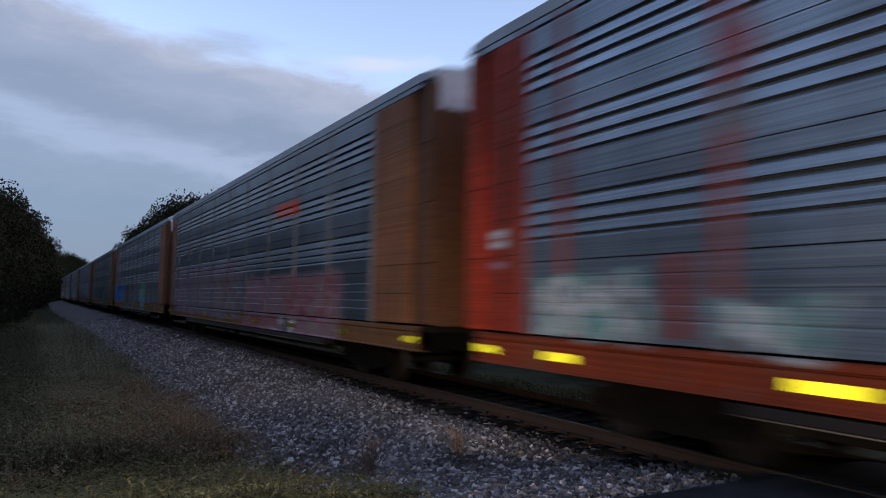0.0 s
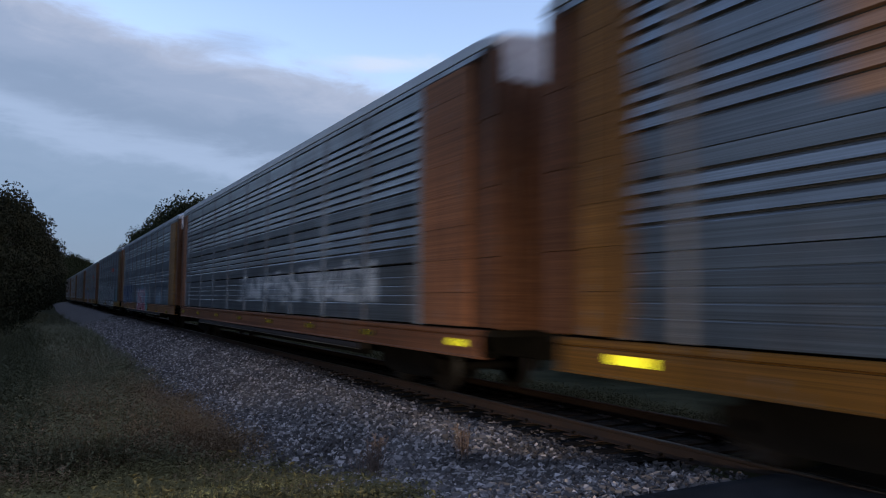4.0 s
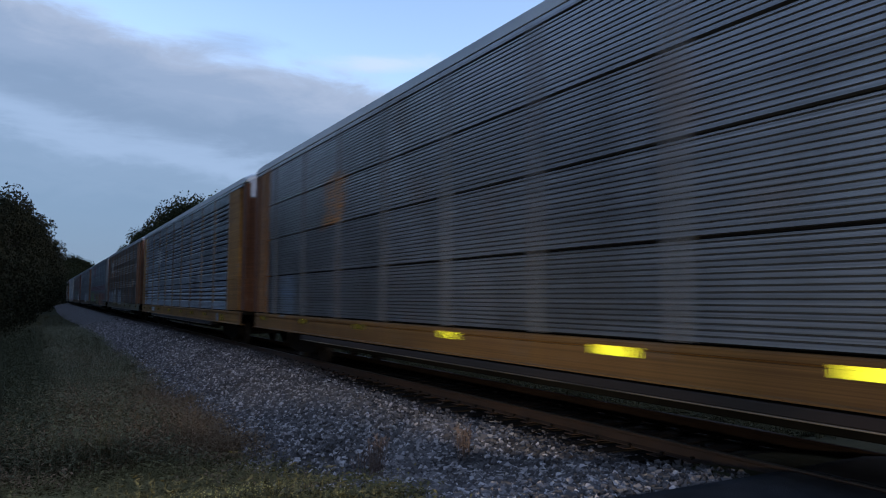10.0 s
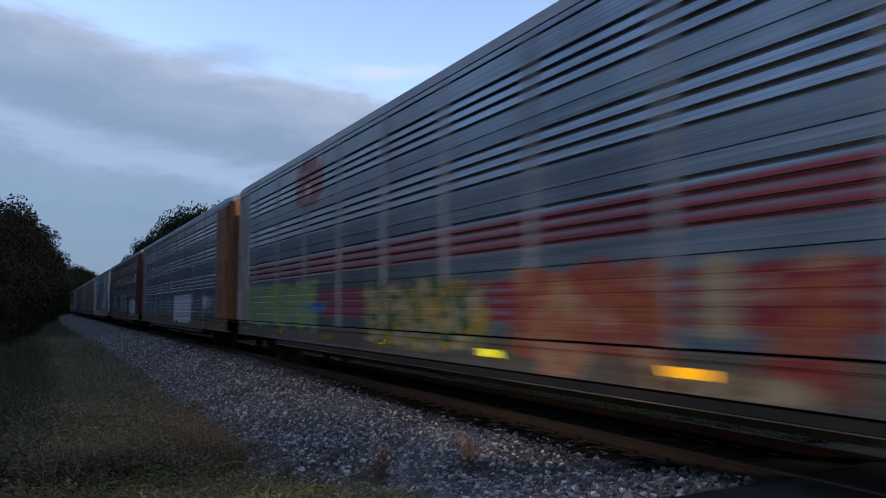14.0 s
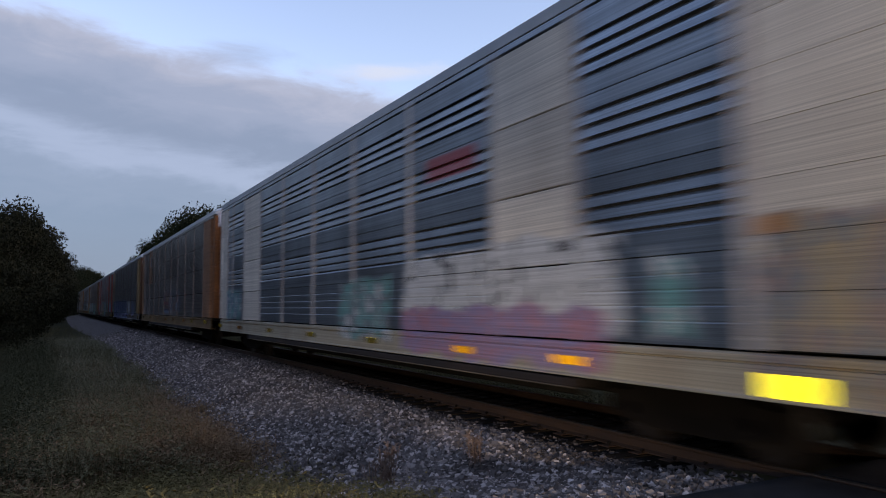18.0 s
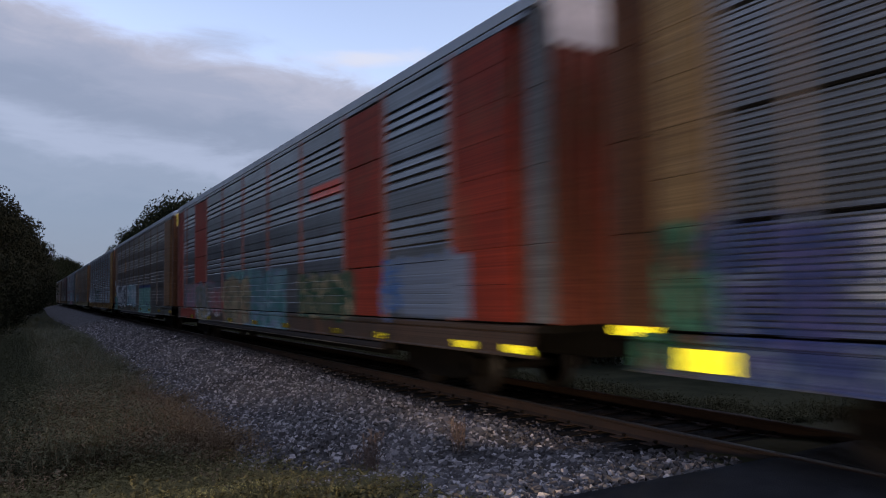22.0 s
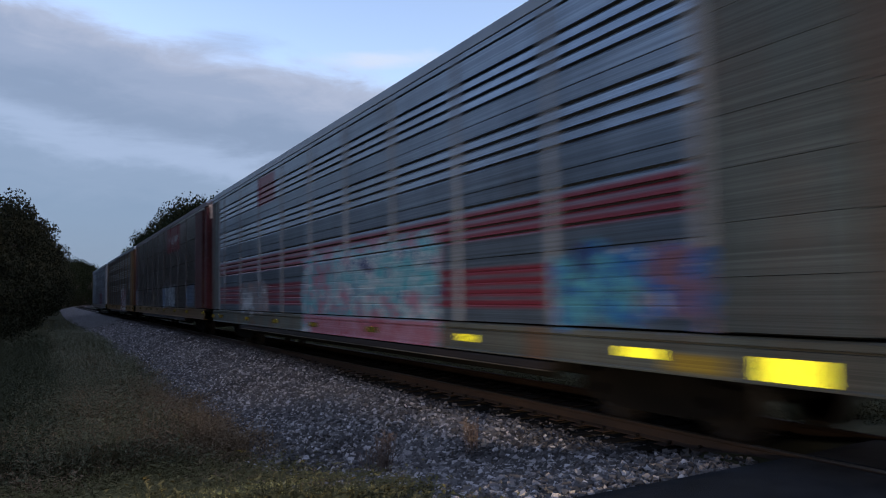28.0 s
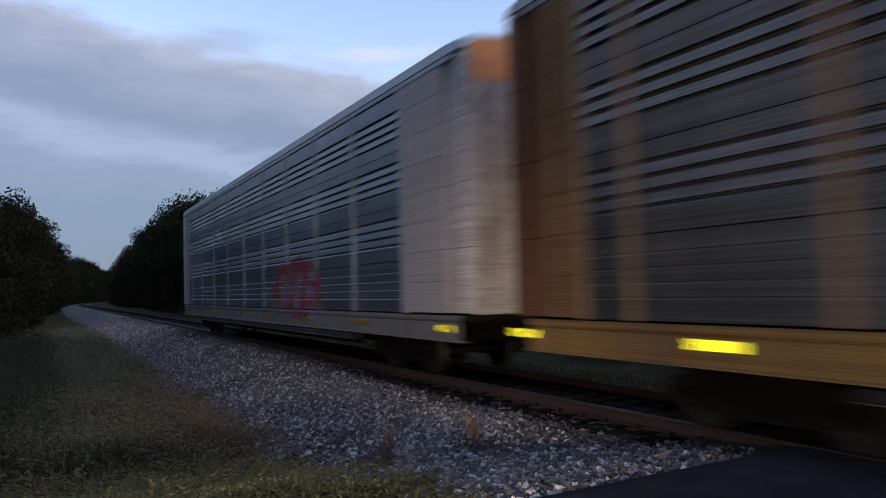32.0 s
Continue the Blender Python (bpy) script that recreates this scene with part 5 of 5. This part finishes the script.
    add("fine", True, (0.250, 0.266, 0.290), (0.36, 0.16, 0.055), (0.34, 0.17, 0.045),
        [(5.8, 7.3, 3.33, 4.39, "L", "orange,grey,orange"),
         (9.4, 10.6, 1.20, 2.20, "L", "grey,slate,grey")],
        [-11.3, -8.5, -5.9, -2.8, 1.1, 4.9, 8.6, 12.3], "clean grey car carrier wagon with dark seams and yellow sill", post=(0.170, 0.158, 0.148), roof=ROOF_LIGHT, twin=(0,), ragged=True, tape_z=1.06)
    add("ribbed", True, BLUISH, (0.40, 0.19, 0.045), (0.40, 0.20, 0.045),
        [(5.1, 6.9, 3.55, 4.27, "F", "white,white,white"),
         (-9.8, -9.6, 0.81, 1.09, "F", "slate,slate,slate"),
         (7.5, 8.6, 0.89, 1.08, "F", "slate,white,slate")],
        [-10.5, -7.3, -4.5, -1.6, 2, 5.8, 9.5, 12.2], "bluish grey car carrier wagon with yellow ends and sill", post=(0.38, 0.26, 0.16), twin=(0,), roof=ROOF_LIGHT, tape_z=1)
    add("grouped", False, (0.128, 0.114, 0.104), OXIDE, (0.27, 0.24, 0.155),
        [(7.6, 9.2, 3.29, 5.28, "F", "tan,tan,tan"),
         (7.8, 8.8, 3.87, 4.78, "F", "white,white,white"),
         (9.8, 11.3, 1.2, 2.15, "L", "pinkbr,grey,white"),
         (7.5, 9.1, 1.25, 2.18, "L", "lblue,white,grey"),
         (4.2, 6.7, 1.16, 2.33, "L", "white,cream,olive"),
         (-0.4, 2.4, 1.12, 2.23, "L", "grey,white,grey")],
        [-11.4, -7.6, -3.8, 0, 3, 6, 9.7, 12.8], "dark brownish car carrier wagon with whitish graffiti", post=(0.312, 0.168, 0.106), gable=(0.390, 0.232, 0.180), tape_z=1.03)
    add("grouped", False, (0.225, 0.245, 0.268), (0.390, 0.360, 0.329), (0.22, 0.20, 0.16),
        [(5, 6.8, 4.39, 5.26, "F", "dred,white,dred"),
         (4.8, 7, 4.2, 5.39, "L", "dred,dred,white"),
         (5.2, 12.1, 1.16, 2.25, "L", "moss,moss,slate"),
         (4.7, 6.1, 1.52, 1.79, "L", "blue,lime,blue"),
         (-2.6, 2.1, 0.9, 2.06, "L", "cream,dgreen,yellow"),
         (-6.3, -3.3, 0.99, 2.13, "L", "rustred,crimson,tan"),
         (-8.3, -7.3, 0.88, 2.08, "L", "rustred,dred,tan"),
         (-7.1, -6.7, 1.32, 2.12, "F", "cream,cream,cream"),
         (-7.9, -5.7, 0.69, 0.98, "F", "cream,brown,olive"),
         (-4.9, -3.8, 0.66, 1.95, "O", "tan,rustred,tan")],
        [-13, -10, -6.5, -2.7, 1.3, 4.5, 8.3, 12.1], "light grey car carrier wagon with dark red stripes and graffiti", post=(0.29, 0.285, 0.285), stripes=RED_ROWS, rust=0.2, gable=(0.390, 0.197, 0.127), door=(0.33, 0.30, 0.275), tape_z=0.96, amber=(1, 2))
    add("grouped", False, DULL, OXIDE, (0.260, 0.186, 0.127),
        [(-5.8, -0.8, 0.94, 2.23, "F", "white,white,white"),
         (-10.2, -8.7, 1.55, 2.11, "L", "white,grey,grey"),
         (-12.6, -11.5, 1.41, 2.56, "F", "brown,brown,brown")],
        EVEN, "grey car carrier wagon with brown ends", post=DULL, gable=(0.546, 0.232, 0.074), tape_z=0.97)
    add("grouped", True, BROWNISH, MAROON, (0.32, 0.22, 0.13),
        [(-10.8, -9, 3.22, 4.36, "F", "maroon,maroon,maroon"),
         (-10.8, -10.2, 3.48, 4.06, "F", "white,white,white"),
         (-9.7, -9.1, 3.63, 3.83, "F", "white,white,white"),
         (2.2, 4.4, 3.28, 4.44, "F", "maroon,maroon,maroon"),
         (3, 4.3, 3.72, 4.02, "F", "white,white,white"),
         (-10.8, -6.8, 1.1, 2.25, "L", "white,white,grey"),
         (-4.4, 1.3, 1.26, 2.7, "L", "mint,grey,white"),
         (5.3, 7.9, 1.67, 2.72, "L", "white,grey,lblue")],
        [-10.8, -5.6, -2.6, 0.7, 2.9, 6.5, 10.2, 13], "dark purplish car carrier wagon with maroon ends", post=(0.260, 0.197, 0.180), gable=(0.442, 0.186, 0.085), door=MAROON, tape_z=1.01, amber=(3, 4, 5))
    add("grouped", False, (0.22, 0.238, 0.26), (0.86, 0.78, 0.67), (0.80, 0.70, 0.52),
        [(-13.2, -11.4, 0.85, 2.40, "L", "cream,grey,pinkbr"),
         (-9.5, -3.6, 1.25, 2.52, "L", "white,white,black"),
         (-9.2, -3.4, 0.84, 1.61, "L", "lilac,pink,lilac"),
         (-10.5, -10, 1.27, 2.17, "L", "teal,white,teal"),
         (9.9, 12.1, 1.22, 2.21, "L", "teal,slate,white"),
         (-6.2, -4.5, 3.8, 4.18, "F", "pinkred,pinkred,pinkred"),
         (-11.7, -11.4, 2.29, 2.44, "F", "orange,orange,orange"),
         (-2.9, -0, 0.97, 2.26, "L", "teal,grey,white")],
        [-11.7, -8.5, -5.8, -2, 2, 6, 10, 13.3], "grey car carrier wagon with cream ends and wide cream panels", post=(0.468, 0.418, 0.392), wide=(1, 7), rust=0.1, gable=(0.494, 0.197, 0.085), door=CREAM, flaked=0, tape_z=0.95, amber=(1, 2, 6), twin=(0,))
    add("fine", True, (0.300, 0.282, 0.274), (0.42, 0.20, 0.10), (0.38, 0.235, 0.10),
        [(-4.5, 1.9, 1.44, 2.58, "L", "pinkbr,grey,slate"),
         (-4.8, -4.6, 1.29, 2.15, "L", "navy,grey,navy"),
         (7.4, 9.3, 3.23, 5.45, "F", "tan,tan,tan"),
         (7.8, 8.5, 4.37, 5.02, "L", "white,navy,navy"),
         (-0.5, 1.8, 1.29, 2.34, "L", "cream,pinkbr,navy"),
         (-0.5, 1.6, 1.81, 1.97, "F", "pinkred,pinkbr,crimson"),
         (-0.5, 1.2, 1.5, 1.58, "F", "navy,navy,navy"),
         (-0.5, 1.2, 1.38, 1.48, "F", "lblue,lblue,lblue")],
        [-12, -8.5, -6.2, -2.6, 0.4, 4.2, 8, 11.8], "brownish grey car carrier wagon with dark seams and tan ends", post=(0.34, 0.23, 0.165), door=(0.24, 0.09, 0.03), roof=ROOF_LIGHT, tape_z=1.02, amber=(2, 3, 4, 5))
    add("fine", True, (0.210, 0.222, 0.236), (0.40, 0.24, 0.10), (0.20, 0.18, 0.185),
        [(-3.5, 12.4, 0.72, 2.31, "L", "navy,slate,indigo"),
         (-5.9, -3.9, 1.17, 2.25, "L", "white,slate,indigo"),
         (-9, -7.1, 1.08, 2.2, "L", "lilac,slate,navy"),
         (10.8, 11.5, 1.02, 2.16, "L", "navy,indigo,navy"),
         (12.25, 13.5, 0.85, 2.30, "L", "green,dgreen,brown"),
         (9.2, 10.6, 1.35, 2.20, "L", "indigo,navy,white"),
         (-3.5, -3.4, 1.11, 2.27, "F", "dgreen,dgreen,dgreen"),
         (-8.4, -8.4, 1.99, 2.22, "F", "green,green,green")],
        [-12.4, -8.8, -5.9, -3, 0.7, 4.4, 8.2, 12.3], "grey car carrier wagon with purple graffiti along its foot", post=(0.27, 0.21, 0.165), roof=ROOF_LIGHT, twin=(0, -1), tape_z=0.99, high=(13.30,))
    add("grouped", False, (0.196, 0.198, 0.204), (0.37, 0.040, 0.016), (0.156, 0.104, 0.074),
        [(0.5, 3.9, 0.74, 2.42, "L", "teal,dteal,grey"),
         (-11.3, -8.6, 1.25, 2.3, "L", "slate,blue,slate"),
         (-2.6, 1.6, 0.71, 2.35, "L", "dteal,slate,teal"),
         (-7.2, -3.6, 1.12, 2.11, "L", "olive,dgreen,cream"),
         (-6.5, -4.5, 3.84, 4.15, "F", "redor,redor,redor"),
         (5.7, 11.6, 1.06, 2.12, "L", "pink,grey,pinkbr"),
         (2.4, 4.6, 1.4, 2.18, "L", "cream,pinkbr,cream"),
         (6.6, 9.4, 0.80, 1.30, "L", "cream,olive,white"),
         (6.7, 9.2, 1.28, 2.10, "L", "grey,olive,pinkbr"),
         (9.3, 12.6, 0.78, 1.17, "L", "red,red,rustred"),
         (4.5, 6.2, 1.16, 1.40, "L", "red,pinkred,rustred"),
         (4.8, 6.4, 0.99, 1.86, "L", "pinkred,pinkbr,white"),
         (1.0, 4.5, 0.80, 2.16, "L", "cream,olive,tan"),
         (-11.8, -9.4, 1.26, 2.23, "F", "slate,slate,slate")],
        [-13.0, -11.6, -8.5, -6.2, -2.6, 0.4, 3.5, 6.8, 10.0], "grey car carrier wagon with bright red ends and panels", post=(0.351, 0.128, 0.095), wide=(1, 7), gable=(0.650, 0.580, 0.530), door=(0.20, 0.05, 0.03), end_post=(0.13, 0.122, 0.118), flaked=0.2, tape_z=0.86)
    add("grouped", False, (0.162, 0.143, 0.135), (0.28, 0.135, 0.055), (0.16, 0.155, 0.12),
        [(5.8, 12, 1.02, 2.47, "L", "white,black,white"),
         (-0.1, 4.9, 1.13, 2.44, "L", "white,teal,lblue"),
         (-6.4, -1.5, 0.68, 2.21, "L", "mint,mint,navy"),
         (-6.4, -1.5, 2.2, 2.33, "F", "navy,navy,navy"),
         (5.3, 6.7, 3.33, 4.2, "L", "orange,grey,orange"),
         (10.8, 12.8, 0.72, 1.62, "L", "dteal,green,grey"),
         (12.25, 12.9, 2.62, 3.0, "L", "white,grey,white"),
         (12.3, 12.85, 1.80, 1.98, "F", "yellow,yellow,yellow")],
        [-13, -9.6, -6, -2.5, 0.3, 2.3, 6, 9.8, 12.8], "brownish grey car carrier wagon with mint green graffiti", post=(0.247, 0.168, 0.127), gable=(0.700, 0.534, 0.106), tape_z=0.94)
    add("ribbed", True, (0.305, 0.335, 0.365), (0.40, 0.19, 0.045), (0.38, 0.19, 0.045),
        [(3.8, 5.1, 1.72, 2.6, "F", "dgreen,dgreen,dgreen"),
         (5.2, 12.4, 1.28, 2.62, "L", "white,slate,grey"),
         (-0.3, 4.7, 1.27, 2.36, "L", "dgreen,slate,grey")],
        [-12.2, -8.4, -4.4, -0.8, 2.9, 6.6, 10.3, 13], "grey car carrier wagon with yellow sill and ochre ends", post=(0.25, 0.165, 0.115), roof=ROOF_LIGHT, twin=(0,), tape_z=0.95)
    add("grouped", False, (0.195, 0.174, 0.154), (0.468, 0.209, 0.074), (0.390, 0.302, 0.138),
        [(8, 11.8, 1.26, 2.17, "L", "grey,lblue,slate"),
         (5.8, 6.9, 1.19, 2.27, "L", "slate,lblue,grey")],
        [-12, -8.3, -4.6, -1, 2.6, 5.5, 8.9, 12.5], "dark grey car carrier wagon with tan posts and graffiti", post=(0.377, 0.197, 0.095), tape_z=0.97)
    add("grouped", False, (0.235, 0.255, 0.28), (0.15, 0.165, 0.150), (0.25, 0.255, 0.205),
        [(4.5, 6.3, 4.45, 5.3, "F", "dred,dred,dred"),
         (-5.6, 1.9, 0.76, 2.69, "L", "pink,cyan,white"),
         (-5.6, -1.4, 1.66, 2.51, "L", "cyan,white,navy"),
         (-11.3, -10.1, 1.30, 2.12, "L", "dpink,blue,white"),
         (-10.3, -8.7, 1.27, 2.15, "L", "blue,cyan,navy"),
         (-11.5, -10.7, 0.80, 0.96, "F", "yellow,yellow,yellow"),
         (-5.3, 1.2, 0.65, 1.16, "F", "pink,pinkred,pink"),
         (5.2, 8.6, 1.20, 2.10, "L", "grey,pinkbr,white"),
         (6.9, 8.5, 1.14, 1.85, "L", "white,grey,pinkbr")],
        [-12.2, -10.3, -6.5, -2.7, 1, 4.4, 7.8, 11.8, 13.3], "light grey car carrier wagon with dark red stripes and cyan graffiti", post=(0.30, 0.29, 0.285), stripes=RED_ROWS, rust=0.15, door=(0.10, 0.08, 0.07), twin=(0,), flaked=0.15, tape_z=0.95)
    add("fine", True, (0.174, 0.154, 0.143), MAROON, (0.28, 0.16, 0.065),
        [(-6.9, -2.5, 4.07, 5.35, "F", "maroon,maroon,maroon"),
         (-6.5, -2.9, 4.52, 4.84, "L", "white,maroon,white"),
         (-5.3, -0.8, 1.27, 2.28, "L", "grey,white,grey"),
         (-10.8, -8.8, 1.26, 2.26, "L", "slate,grey,slate"),
         (11.3, 13, 1.24, 2.23, "L", "pinkbr,grey,grey"),
         (2.8, 3.1, 1.27, 1.9, "F", "cream,cream,cream"),
         (-2, -0.8, 1.2, 2.19, "L", "slate,grey,slate")],
        [-13, -9, -5.3, -1.6, 1.3, 4.2, 6.5, 10.1, 13], "dark brownish car carrier wagon with maroon ends", post=(0.128, 0.098, 0.088), roof=ROOF_DARK, gable=(0.442, 0.313, 0.244), door=MAROON, tape_z=1.03)
    add("grouped", False, (0.118, 0.106, 0.098), (0.25, 0.118, 0.036), (0.40, 0.21, 0.06),
        [(-7.7, -3, 1.06, 2.54, "L", "maroon,white,maroon"),
         (-7.4, -3, 0.7, 1.06, "F", "white,maroon,white"),
         (-9.3, -8.8, 1.64, 2.1, "L", "lblue,grey,blue")],
        [-13, -10.9, -8.2, -4.9, -2.4, 1.1, 5.5, 10.1, 13.4], "dark grey car carrier wagon with ochre posts and maroon graffiti", post=(0.235, 0.140, 0.078), gable=(0.546, 0.487, 0.466), tape_z=0.99)
    add("grouped", False, (0.205, 0.212, 0.228), (0.54, 0.455, 0.415), (0.338, 0.290, 0.265),
        [(4.3, 7.6, 3.54, 4.09, "L", "white,navy,white"),
         (-6.6, -2.4, 0.92, 2.43, "O", "crimson,dred,crimson"),
         (-6.2, -3.0, 1.05, 2.20, "L", "crimson,slate,crimson")],
        [-12.8, -9.1, -5.4, -1.8, 1.9, 5.6, 9.3, 12.9], "blue-grey car carrier wagon with pale posts and white ends", post=(0.330, 0.308, 0.308), rust=0.1, gable=(0.598, 0.232, 0.085), roof=ROOF_LIGHT, door=(0.55, 0.47, 0.43), flaked=0, tape_z=0.97)
    return cars


TRAIN = build_train()


# ---- what moves: the train runs past and slows a little ----
def travelled(t):
    return 0.000638 * t ** 3 - 0.07062 * t ** 2 + 22.1247 * t - 10.392


def motions():
    for k, car in enumerate(TRAIN):
        rows = []
        for t in range(33):
            s = PITCH * (k - 0.5) - travelled(t)
            x, y, r = on_track(s)
            rows.append((float(t), pose(x, y, 0, 0, 0, r)))
        walk(car, rows)


motions()
